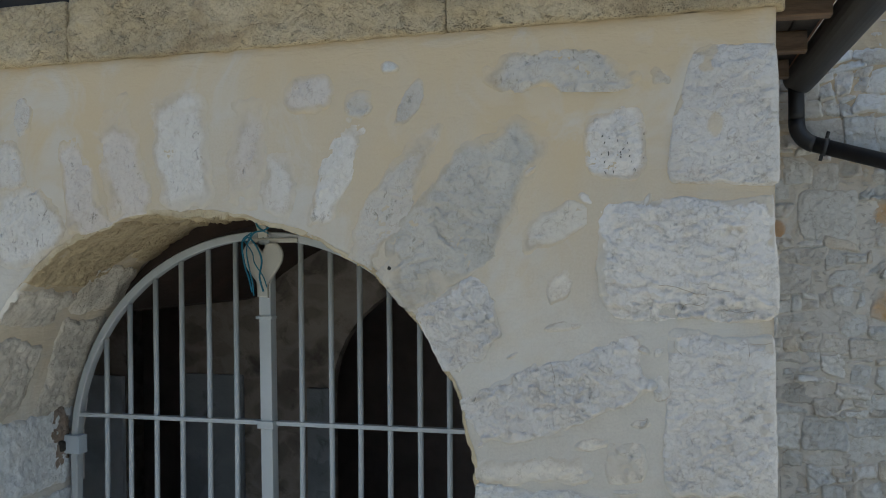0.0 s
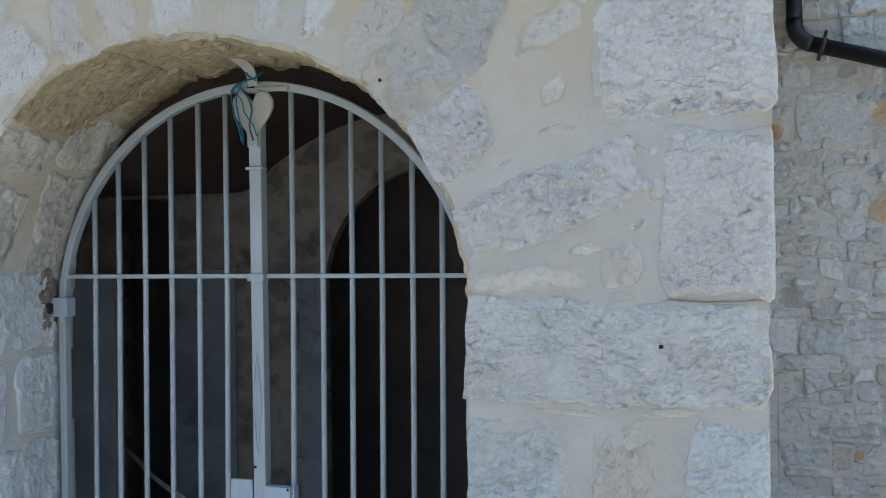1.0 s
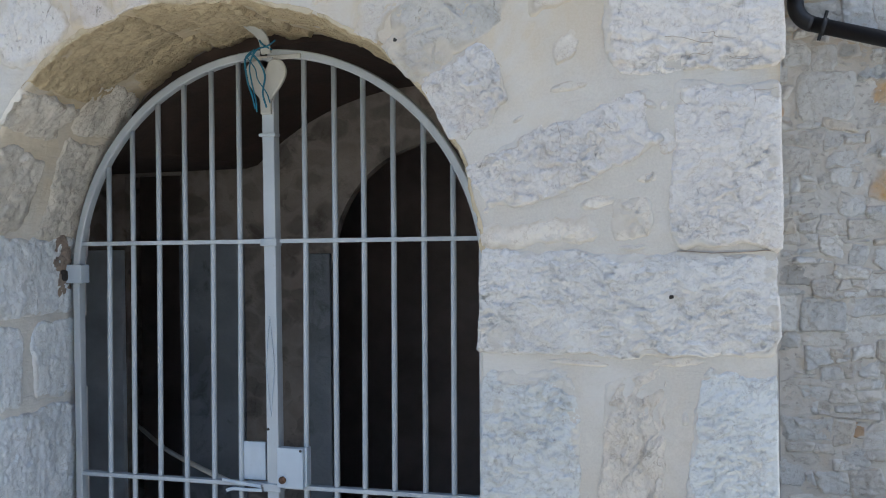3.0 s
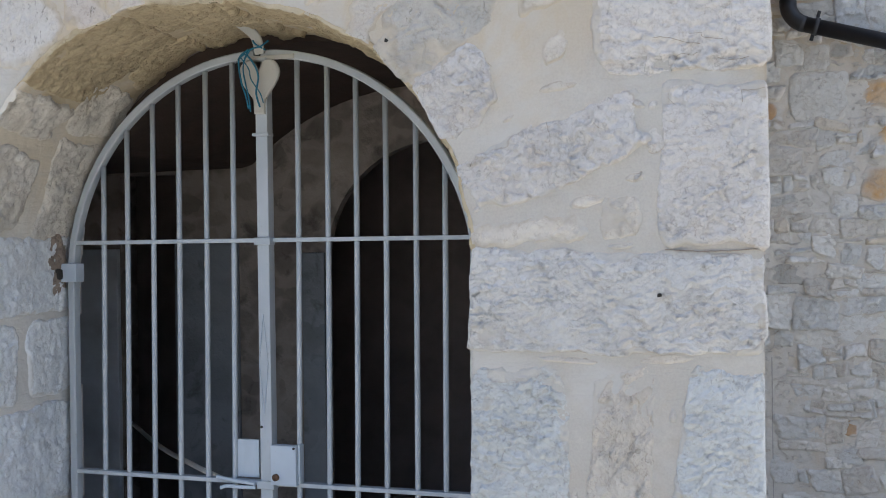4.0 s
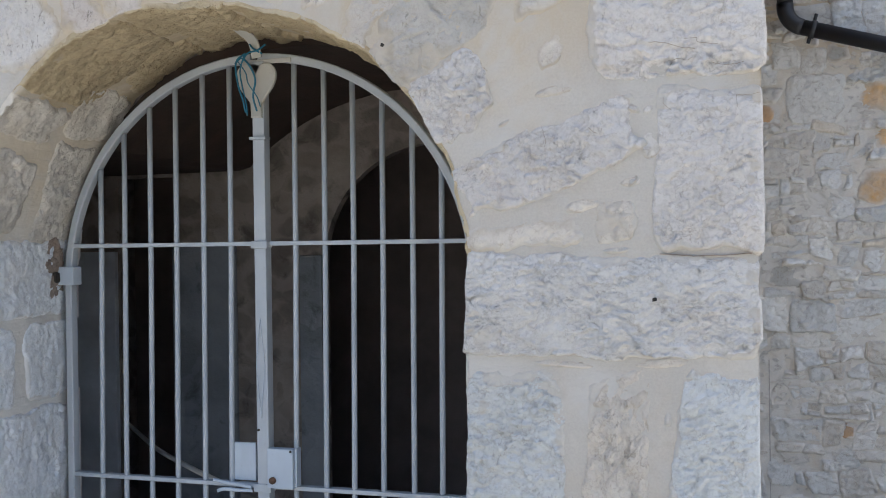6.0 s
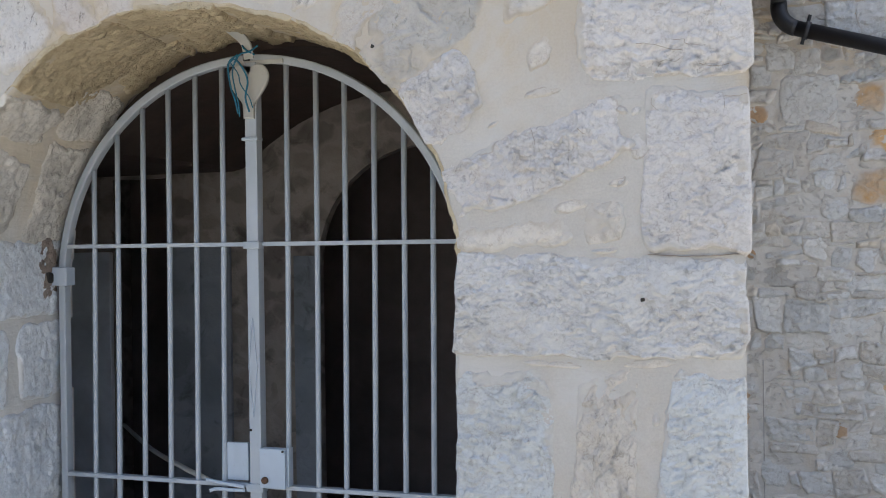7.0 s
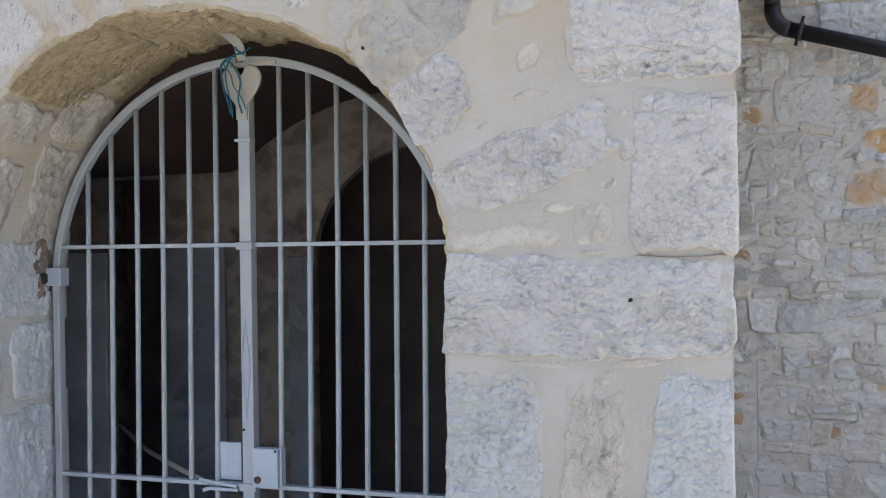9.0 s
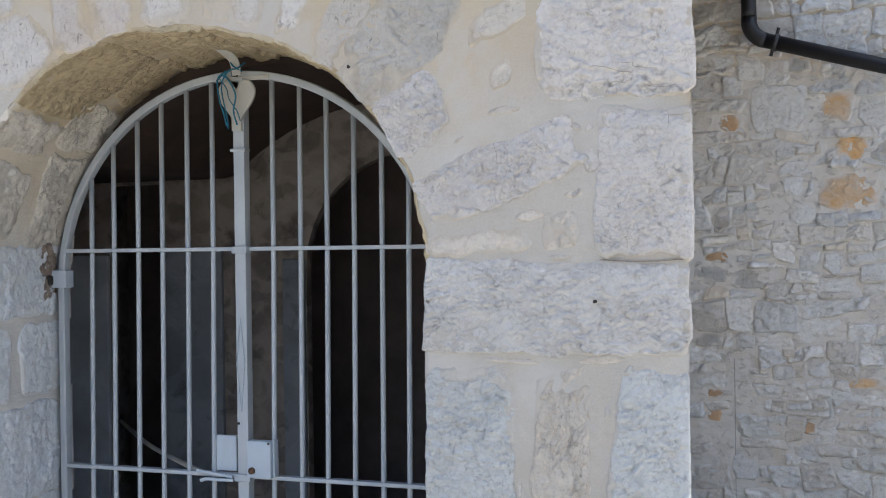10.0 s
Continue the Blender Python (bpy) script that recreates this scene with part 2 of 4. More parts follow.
STONE = {
    # white stone, cooled: bluish skylight on the lower blocks put into it
    "white": limestone("skylit_white_limestone", (0.615, 0.61, 0.583), (0.545, 0.54, 0.513), (0.55, 0.465, 0.365), 0.35, 0.5, 1.45, along=(1, 1, 1.9)),
    # the same stone for upper blocks, their warmer light put into its colour
    "warm_lit": limestone("warm_lit_limestone", (0.68, 0.63, 0.575), (0.60, 0.555, 0.505), (0.56, 0.46, 0.345), 0.35, 0.5, 1.45, along=(1, 1, 1.7)),
    "rough": limestone("tooled_limestone", (0.70, 0.662, 0.615), (0.625, 0.593, 0.545), (0.56, 0.48, 0.385), 0.45, 0.4, 1.25, 0.1, (1, 1, 2.6), flake=27.0),
    "pink": limestone("rosy_limestone", (0.62, 0.555, 0.485), (0.55, 0.485, 0.42), (0.55, 0.455, 0.35), 0.4, 0.85, 0.9, along=(1.6, 1, 1)),
    "grey": limestone("grey_limestone", (0.545, 0.495, 0.425), (0.45, 0.41, 0.355), (0.50, 0.43, 0.34), 0.4, 0.85, 0.9),
    "dark": limestone("dark_grey_limestone", (0.53, 0.49, 0.425), (0.425, 0.395, 0.345), (0.50, 0.44, 0.355), 0.5, 0.9, 1.0, 0.1, (1, 1, 1.3), 6.0, flake=34.0),
    "warm": limestone("beige_limestone", (0.65, 0.59, 0.50), (0.59, 0.525, 0.435), (0.58, 0.48, 0.36), 0.5, 0.4, 0.9),
    "brown": limestone("brownish_limestone", (0.60, 0.54, 0.46), (0.51, 0.45, 0.375), (0.50, 0.41, 0.31), 0.5, 0.6, 1.3, 0.1, (2.4, 1, 1)),
    "jamb": limestone("jamb_limestone", (0.85, 0.86, 0.86), (0.78, 0.785, 0.78), (0.62, 0.55, 0.46), 0.25, 0.4, 1.2, 0.06, (1, 1.3, 1), veil=(0.74, 0.715, 0.67)),
    # tan stone, with the ground's warm bounce light put into its colour
    "vault": limestone("vault_limestone", (0.50, 0.405, 0.25), (0.41, 0.33, 0.20), (0.36, 0.265, 0.15), 0.5, 0.5, 1.9, 0.1, (1, 1.5, 1), veil=(0.51, 0.42, 0.28), flake=15.0),
    "chalk": limestone("chalky_arch_stone", (0.635, 0.59, 0.53), (0.56, 0.515, 0.455), (0.55, 0.465, 0.365), 0.4, 0.9, 1.0, 0.14, (1.6, 1, 1)),
    # between vault and jamb: less of the warm bounce in the colour
    "shoulder": limestone("shoulder_limestone", (0.69, 0.635, 0.55), (0.58, 0.53, 0.45), (0.48, 0.40, 0.29), 0.4, 0.5, 1.7, 0.1, (1, 1.4, 1), veil=(0.66, 0.595, 0.49), flake=16.0),
    "stained": limestone("rust_stained_limestone", (0.36, 0.285, 0.225), (0.22, 0.165, 0.125), (0.12, 0.085, 0.06), 0.7, 0.8, 1.2, 0.1, (1, 1, 1), 9.0, veil=(0.66, 0.62, 0.57)),
    "cornice": limestone("weathered_cornice_stone", (0.575, 0.46, 0.285), (0.42, 0.33, 0.195), (0.24, 0.165, 0.09), 0.6, 0.8, 2.2, along=(1, 1, 2.4), veil=(0.50, 0.415, 0.285)),
    "pale": limestone("pale_rubble", (0.70, 0.675, 0.635), (0.62, 0.60, 0.56), (0.54, 0.46, 0.36), 0.3, 0.3, 1.8, veil=RUBBLE_VEIL, flake=12.0),
    "blue": limestone("blue_grey_rubble", (0.65, 0.64, 0.615), (0.57, 0.56, 0.535), (0.52, 0.45, 0.36), 0.3, 0.4, 1.8, 0.12, veil=RUBBLE_VEIL, flake=14.0),
    "common": limestone("common_rubble", (0.64, 0.605, 0.55), (0.57, 0.535, 0.485), (0.55, 0.46, 0.35), 0.4, 0.4, 1.8, 0.14, veil=RUBBLE_VEIL, flake=14.0),
    "orange": limestone("orange_rubble", (0.60, 0.35, 0.13), (0.57, 0.46, 0.34), (0.58, 0.51, 0.42), 0.8, 0.3, 1.0, 0.1, (1, 1, 1.3), 8.0, veil=RUBBLE_VEIL, flake=12.0),
    "rust": limestone("rusty_rubble", (0.50, 0.32, 0.17), (0.45, 0.31, 0.20), (0.50, 0.42, 0.32), 0.5, 0.3, 1.0, veil=RUBBLE_VEIL, flake=14.0),
    "slate": limestone("dark_rubble", (0.46, 0.445, 0.415), (0.39, 0.375, 0.345), (0.46, 0.40, 0.33), 0.4, 0.5, 1.8, veil=RUBBLE_VEIL, flake=14.0),
}
MORTAR = mortar("beige_lime_mortar", (0.525, 0.482, 0.418), (0.472, 0.433, 0.374), (0.49, 0.42, 0.335), 0.65, OCHRE)
# mortar with the same warm bounce light in its colour
VAULT_MORTAR = mortar("vault_mortar", (0.54, 0.45, 0.305), (0.47, 0.39, 0.26), (0.38, 0.29, 0.18), 0.6)
# ochre towards the top: warm bounce light in the reveal put into colour
JAMB_MORTAR = mortar("jamb_lime_mortar", (0.76, 0.725, 0.66), (0.69, 0.655, 0.59), (0.62, 0.55, 0.45), 0.3, (0.58, 0.49, 0.35), (1.65, 2.35))
RUBBLE_MORTAR = mortar("rubble_lime_mortar", (0.645, 0.612, 0.56), (0.59, 0.557, 0.508), (0.54, 0.43, 0.29), 0.5, (0.46, 0.35, 0.20), (2.75, 3.5), 3.0)
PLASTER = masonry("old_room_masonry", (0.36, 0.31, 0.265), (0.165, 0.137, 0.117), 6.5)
# daylight on the wall beside the doorway, put into a paler colour
DAYLIT_PLASTER = plain("daylit_pale_plaster", (0.74, 0.77, 0.80), (0.49, 0.51, 0.53), 3.0, 0.95, 0.5)
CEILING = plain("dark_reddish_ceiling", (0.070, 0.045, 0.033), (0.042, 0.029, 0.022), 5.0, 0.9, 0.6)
FLOOR = plain("worn_stone_floor", (0.30, 0.27, 0.225), (0.22, 0.195, 0.16), 4.0, 0.9, 0.4)
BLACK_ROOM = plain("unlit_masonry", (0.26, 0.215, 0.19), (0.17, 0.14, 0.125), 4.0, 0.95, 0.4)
PAINT = painted("pale_grey_gate_paint", (0.455, 0.475, 0.488), (0.40, 0.42, 0.435))
# gate paint with the vault's warm bounce light put into its colour
PAINT_WARM_LIT = painted("warm_lit_gate_paint", (0.47, 0.452, 0.40), (0.41, 0.392, 0.345))
# plaster whose bluish grey holds the skylight on the lower wall
SKYLIT_PLASTER = masonry("skylit_jamb_plaster", (0.29, 0.305, 0.325), (0.20, 0.21, 0.222), 2.5)
PAINT_WHITE = painted("off_white_paint", (0.51, 0.555, 0.60), (0.445, 0.485, 0.53), 0.5, 0.15)
# near black: the shade inside holes put into the colour; a rivet shares it
HOLE_BLACK = plain("hole_shade_black", (0.05, 0.042, 0.034), (0.025, 0.021, 0.017), 40.0, 1.0, 0.2)
# brown that holds the shade of cracks and flake edges
CRACK_SHADE = plain("crack_shade_brown", (0.42, 0.36, 0.28), (0.30, 0.25, 0.19), 90.0, 1.0, 0.2)
RUST = plain("rusted_iron", (0.16, 0.08, 0.04), (0.07, 0.045, 0.03), 40.0, 0.85, 0.6)
TEAL = plain("teal_ribbon_fabric", (0.013, 0.145, 0.225), (0.008, 0.085, 0.15), 60.0, 0.7, 0.3)
PIPE = plain("dark_brown_pipe_paint", (0.010, 0.010, 0.012), (0.017, 0.016, 0.018), 6.0, 0.5, 0.1)
WOOD = timber("brown_rafter_wood", (0.18, 0.115, 0.07), (0.09, 0.058, 0.036))
BOARD = timber("dark_soffit_boards", (0.035, 0.026, 0.02), (0.02, 0.015, 0.012))
ROPE = plain("pale_rope", (0.74, 0.69, 0.60), (0.60, 0.56, 0.48), 120.0, 0.9, 0.6)
TILE = plain("terracotta_roof", (0.42, 0.22, 0.13), (0.33, 0.18, 0.11), 5.0, 0.85, 0.5)
GROUND = plain("pale_gravel_ground", (0.44, 0.40, 0.338), (0.37, 0.335, 0.285), 1.3, 0.95, 0.8)


# ---- mesh helpers ----
def mesh_object(name, verts, faces, material, parent=None, label="", smooth=True):
    me = bpy.data.meshes.new(name)
    me.from_pydata([tuple(v) for v in verts], [], faces)
    me.materials.append(material)
    if smooth:
        me.polygons.foreach_set("use_smooth", [True] * len(me.polygons))
    me.update()
    ob = new(name, me)
    if parent:
        ob.parent = parent
    return tagged(ob, label)


def part(name, bm, material, parent, label="", smooth=False):
    me = bpy.data.meshes.new(name)
    bmesh.ops.recalc_face_normals(bm, faces=bm.faces)
    bm.to_mesh(me)
    bm.free()
    me.materials.append(material)
    if smooth:
        me.polygons.foreach_set("use_smooth", [True] * len(me.polygons))
    ob = new(name, me)
    ob.parent = parent
    return tagged(ob, label)


def box_bm(x0, x1, y0, y1, z0, z1, bevel=0.0, bm=None):
    bm = bm or bmesh.new()
    m = Matrix.LocRotScale(((x0 + x1) / 2, (y0 + y1) / 2, (z0 + z1) / 2), None, (x1 - x0, y1 - y0, z1 - z0))
    made = bmesh.ops.create_cube(bm, size=1, matrix=m)
    if bevel:
        edges = list({e for v in made["verts"] for e in v.link_edges})
        bmesh.ops.bevel(bm, geom=edges, offset=bevel, segments=2, affect="EDGES", profile=0.6)
    return bm


def sweep_bm(points, ring, up=Vector((0, 1, 0)), bm=None):
    """A ring of (side, depth) offsets swept along points; depth runs along up."""
    bm = bm or bmesh.new()
    pts = [Vector(p) for p in points]
    rows = []
    for i, p in enumerate(pts):
        t = (pts[min(i + 1, len(pts) - 1)] - pts[max(i - 1, 0)]).normalized()
        s = t.cross(up)
        s = s.normalized() if s.length > 1e-5 else Vector((1, 0, 0))
        d = s.cross(t).normalized()
        rows.append([bm.verts.new(p + s * a + d * b) for a, b in ring])
    n = len(ring)
    for r0, r1 in zip(rows, rows[1:]):
        for k in range(n):
            bm.faces.new((r0[k], r0[(k + 1) % n], r1[(k + 1) % n], r1[k]))
    bm.faces.new(rows[0][::-1])
    bm.faces.new(rows[-1])
    return bm


def round_ring(r, n=12):
    return [(r * math.cos(2 * math.pi * k / n), r * math.sin(2 * math.pi * k / n)) for k in range(n)]


def flat_ring(w, d, c=0.003):
    a, b = w / 2, d / 2
    return [(a - c, b), (-a + c, b), (-a, b - c), (-a, -b + c), (-a + c, -b), (a - c, -b), (a, -b + c), (a, b - c)]


def glide(points, n=8):
    """Points on a smooth curve through the given ones."""
    p = [Vector(q) for q in points]
    p = [2 * p[0] - p[1], *p, 2 * p[-1] - p[-2]]
    out = []
    for a, b, c, d in zip(p, p[1:], p[2:], p[3:]):
        for k in range(n):
            t = k / n
            out.append(0.5 * (2 * b + (c - a) * t + (2 * a - 5 * b + 4 * c - d) * t * t + (3 * b - a - 3 * c + d) * t ** 3))
    return out + [p[-2]]


def smooth01(v):
    v = min(max(v, 0.0), 1.0)
    return v * v * (3 - 2 * v)


def fbm(p, octaves=4):
    return noise.fractal(p, 0.9, 2.1, octaves, noise_basis="PERLIN_ORIGINAL")


# ---- the front wall's shape ----
FACE, DEPTH = 3.385, 0.74               # plane of the facade, depth of the reveal
SPRING, TOP = 1.85, 3.235               # springing line, underside of the cornice
ARCH_X, BACK_X = -1.95, -2.055          # arch centres, front and back of the reveal
FRONT_R = [(0, 0.915), (27, 0.93), (50, 0.912), (72, 0.882), (90, 0.884), (112, 0.912), (125, 0.94), (140, 0.948), (180, 0.945)]
BACK_R = [(0, 0.94), (60, 0.90), (90, 0.905), (112, 0.93), (130, 0.93), (150, 0.91), (180, 0.945)]
FLARE = radians(7.0)                    # the side wall leans away from the facade's normal


def table(rows, a):
    for (a0, r0), (a1, r1) in zip(rows, rows[1:]):
        if a <= a1:
            return r0 + (r1 - r0) * (a - a0) / (a1 - a0)
    return rows[-1][1]


def edge_x(z):
    return -0.222 + 0.018 * (z - 1.2)


def arch_radius(a, f):
    r = table(FRONT_R, a) * (1 - f) + table(BACK_R, a) * f
    return r - 0.003 + (0.014 * (1 - f) + 0.016 * f) * fbm(Vector((a / 11, 5.0, 2.0 * f)), 4)


def jamb_radius(a, z, f):
    r = table(FRONT_R, a) * (1 - f) + table(BACK_R, a) * f
    return r - 0.006 + 0.010 * (1 - f) * fbm(Vector((z * 6, 9.0 + a, 2.0 * f)), 4)


def profile(u, d):
    """The opening's outline at depth d: u 0 to 1 up one jamb, 1 to 2 round the arch, 2 to 3 down the other. Gives place and inward normal."""
    f = d / DEPTH
    cx = ARCH_X + (BACK_X - ARCH_X) * f
    if 1 <= u <= 2:
        a = 180 * (u - 1)
        r = arch_radius(a, f)
        c, s = math.cos(radians(a)), math.sin(radians(a))
        return Vector((cx + r * c, FACE + d, SPRING + r * s)), Vector((-c, 0, -s))
    a, side = (0, 1) if u < 1 else (180, -1)
    z = SPRING * (u if u < 1 else 3 - u)
    return Vector((cx + side * jamb_radius(a, z, f), FACE + d, z)), Vector((-side, 0, 0))


def wrap(x, z):
    """A place on the facade, folded round its outer corner and into the reveal. Gives place and outward normal."""
    out = Vector((0, -1, 0))
    over = x - edge_x(z)
    if over > -0.03:
        side = Vector((math.cos(FLARE), math.sin(FLARE), 0))
        n = out.lerp(side, smooth01((over + 0.02) / 0.04)).normalized()
        if over > 0:
            return Vector((edge_x(z) - over * math.sin(FLARE), FACE + over * math.cos(FLARE), z)), n
        return Vector((x, FACE, z)), n
    dx, dz = x - ARCH_X, z - SPRING
    if dz >= 0:
        a = math.degrees(math.atan2(dz, dx))
        inside, u = arch_radius(a, 0) - math.hypot(dx, dz), 1 + a / 180
    else:
        inside, u = jamb_radius(0 if dx > 0 else 180, z, 0) - abs(dx), (z / SPRING if dx > 0 else 3 - z / SPRING)
    if inside > -0.03:
        p, side = profile(u, max(0.0, inside))
        n = out.lerp(side, smooth01((inside + 0.02) / 0.04)).normalized()
        return (p if inside > 0 else Vector((x, FACE, z))), n
    return Vector((x, FACE, z)), out


def grid_faces(nx, ny):
    return [(j * nx + i, j * nx + i + 1, (j + 1) * nx + i + 1, (j + 1) * nx + i) for j in range(ny - 1) for i in range(nx - 1)]


def facet(p):
    """Broken flakes: small planes round scattered points, each tilted its own way."""
    at = noise.voronoi(p)[1][0]
    return (p - at).dot(noise.cell_vector(at * 53.0) - HALF)


HALF = Vector((0.5, 0.5, 0.5))


def patch(name, parent, material, width, height, place, step, proud, rough, seed, taper=0.0, square=5.0, ragged=0.10, label="", sides=0, flip=False, calm=False, soft=0.0045, swell=1.05, tip=0.3, smear=1.0, grain=22.0, bed=1.35, ledges=()):
    """A stone whose rough face stands proud of its bed and whose rim sinks into it. place(a, b), a and b from -1 to 1, gives bed place and normal.
    sides: 0 for a rounded square outline, else the number of straight broken edges."""
    reach = 1.25
    nx, ny = max(6, int(width * reach / step)), max(6, int(height * reach / step))
    verts, veils = [], []
    off = Vector((seed * 3.17, seed * 1.31, seed * 2.03))
    pick = random.Random(seed)
    turn = pick.uniform(-0.5, 0.5)
    cuts = []
    for k in range(sides):
        a = 2 * math.pi * (k + 0.5 + pick.uniform(-0.28, 0.28)) / sides
        c, s = math.cos(a), math.sin(a)
        cuts.append((c, s, (abs(c) ** 4 + abs(s) ** 4) ** -0.25 * pick.uniform(0.86, 1.04) * (abs(c) + abs(s)) ** 0.35))
    small = 0.5 * min(width, height)
    flush = proud < 0.003
    if flush:
        proud, soft = max(proud, 0.0042), 0.009
    fade = min(0.036, 0.42 * small) if flush else 0.006
    rim = min(soft / small, 0.3)
    tilt_a, tilt_b = pick.uniform(-1, 1), pick.uniform(-1, 1)
    for j in range(ny):
        b = reach * (2 * j / (ny - 1) - 1)
        for i in range(nx):
            a = reach * (2 * i / (nx - 1) - 1)
            p, n = place(a * (1 + taper * b), b)
            q = (abs(a) ** square + abs(b) ** square) ** (1 / square)
            if cuts:
                q = max(0.93 * q, max((a * c + b * s) / d for c, s, d in cuts))
            q += (ragged * fbm(p * 6 + off, 2) * 0.07 + 0.02 * ragged * fbm(p * 30 + off, 2)) / max(small, 0.05)
            # mortar drawn over the rim: wide and feathered along the top, thin below
            high = smooth01(0.5 + 0.9 * b / max(q, 0.3))
            inside = (swell - q) * small
            cover = smear * min(0.010 * high - (0.001 if flush else 0.006) + (0.022 if flush else 0.030) * fbm(p * (6 if flush else 9) + off, 2 if flush else 4), (0.2 if flush else 0.4) * small)
            veil = 1 - smooth01((inside - cover) / fade)
            veil = max(veil, (0.35 if flush else 0.75) * smooth01((smear * (fbm(p * 5 - off, 4) + 0.12 * noise.noise(p * 40)) - 0.62) / 0.10))
            if calm:
                veil *= smooth01((-n.y - 0.8) / 0.2)
            near = high * smooth01((0.05 - inside) / 0.05) * min(1.0, smear)
            veils.append(veil)
            wide = rim * (1 + 0.7 * high * smear)
            lift = 1 - smooth01((q - swell + wide) / (2 * wide))
            w = p + 0.022 * noise.noise_vector(p * 13 + off) + 0.008 * noise.noise_vector(p * 37 + off)
            w = Vector((w.x, w.y, w.z * bed + turn * w.x)) + off
            calmer = 0.62 + 0.38 * smooth01(0.5 + 1.6 * fbm(p * 4.5 - off, 3))
            face = 0.15 + 0.5 * fbm(p * 6 + off, 2) + calmer * (1.7 * facet(w * grain) + 1.2 * facet(w * 2.1 * grain) + 0.4 * fbm(w * 34, 3))
            face = rough * (face + tip * (tilt_a * a + tilt_b * b)) * (1 - 3.4 * abs(n.y) * (1 - abs(n.y)))
            face *= 1 - 0.3 * veil
            for z_edge, fall, sunk in ledges:
                edge = z_edge - fall * p.x + 0.022 * fbm(Vector((p.x * 13, z_edge * 9, 1.0)), 4)
                under = smooth01((edge - p.z) / 0.004)
                face = face * (1 + 0.5 * under) - sunk * under
            if calm:
                face *= 0.25 + 0.75 * smooth01((-n.y - 0.5) / 0.5)
            verts.append(p + n * (-0.010 + lift * (0.010 + proud * (1 - 0.85 * near) + max(face * (1 - 0.4 * near), (-0.95 if ledges else -0.6) * proud - 0.001))))
    faces = grid_faces(nx, ny)
    if flip:
        faces = [f[::-1] for f in faces]
    ob = mesh_object(name, verts, faces, material, parent, label)
    ob.data.attributes.new("mortar_veil", "FLOAT", "POINT").data.foreach_set("value", veils)
    return ob


# ---- ground ----
ground = mesh_object("ground", [(-400, -400, 0), (400, -400, 0), (400, 400, 0), (-400, 400, 0)], [(0, 1, 2, 3)], GROUND, smooth=False)
tagged(ground, "pale sunlit gravel ground before the facade", "ground", kind="structure")

# ---- the front wall: mortar bed with its arched opening ----
LEFT_END = -6.0
STEPS_U = 300
us = [3 * k / STEPS_U for k in range(STEPS_U + 1)]
verts, faces = [], []


def rim_point(u):
    """Where the facade's outer border lies opposite to u."""
    if u <= 1:
        return edge_x(SPRING * u), SPRING * u
    if u <= 1.36:
        z = SPRING + (TOP - SPRING) * (u - 1) / 0.36
        return edge_x(z), z
    if u <= 1.70:
        f = (u - 1.36) / 0.34
        return edge_x(TOP) + (LEFT_END - edge_x(TOP)) * f ** 1.4, TOP
    if u <= 2:
        return LEFT_END, TOP + (SPRING - TOP) * (u - 1.70) / 0.30
    return LEFT_END, SPRING * (3 - u)


def unevenness(p):
    return 0.0022 * fbm(p * 5, 3) + 0.0008 * fbm(p * 30, 3)


RADIAL = 36
for u in us:
    # back of the reveal, reveal, facade, side wall: one strip of places
    p0, _ = profile(u, 0.0)
    for k in range(20):
        d = DEPTH * (1 - k / 20)
        p, n = profile(u, d)
        verts.append(p + n * (2.0 * unevenness(p) + (0.001 if u > 1.4 else -0.004)))
    ox, oz = rim_point(u)
    for k in range(RADIAL + 1):
        f = (k / RADIAL) ** 1.35
        p = Vector((p0.x + (ox - p0.x) * f, FACE, p0.z + (oz - p0.z) * f))
        round_off = 0.008 * (1 - smooth01(k / 1.5)) + (0.006 if k == RADIAL else 0)
        verts.append(p + Vector((0, -unevenness(p) + round_off, 0)))
ROW = 20 + RADIAL + 1
for i in range(len(us) - 1):
    for k in range(ROW - 1):
        a = i * ROW + k
        faces.append((a, a + ROW, a + ROW + 1, a + 1))
wall_front = mesh_object("wall_front", verts, faces, MORTAR)
wall_front.data.materials.append(VAULT_MORTAR)
wall_front.data.materials.append(JAMB_MORTAR)
wall_front.data.polygons.foreach_set("material_index", [0 if k % (ROW - 1) >= 20 or k // (ROW - 1) < 0.33 * STEPS_U else (1 if k // (ROW - 1) < 0.5945 * STEPS_U else 2) for k in range(len(faces))])
tagged(wall_front, "facade of pale limestone blocks in beige mortar with arched gateway", "wall", kind="structure")

# the hidden side of the wall, running back from the outer corner to the rubble wall
side_v = []
for j in range(12):
    z = TOP * j / 11
    for i in range(30):
        d = 3.75 * i / 29
        p = Vector((edge_x(z) - 0.002 - d * math.sin(FLARE), FACE + 0.004 + d * math.cos(FLARE), z))
        side_v.append(p + Vector((unevenness(p), 0, 0)))
wall_side = mesh_object("wall_side", side_v, grid_faces(30, 12), MORTAR)
tagged(wall_side, "mortared side of the gatehouse running back to the rubble wall", "wall", kind="structure")

COUNT = [0]


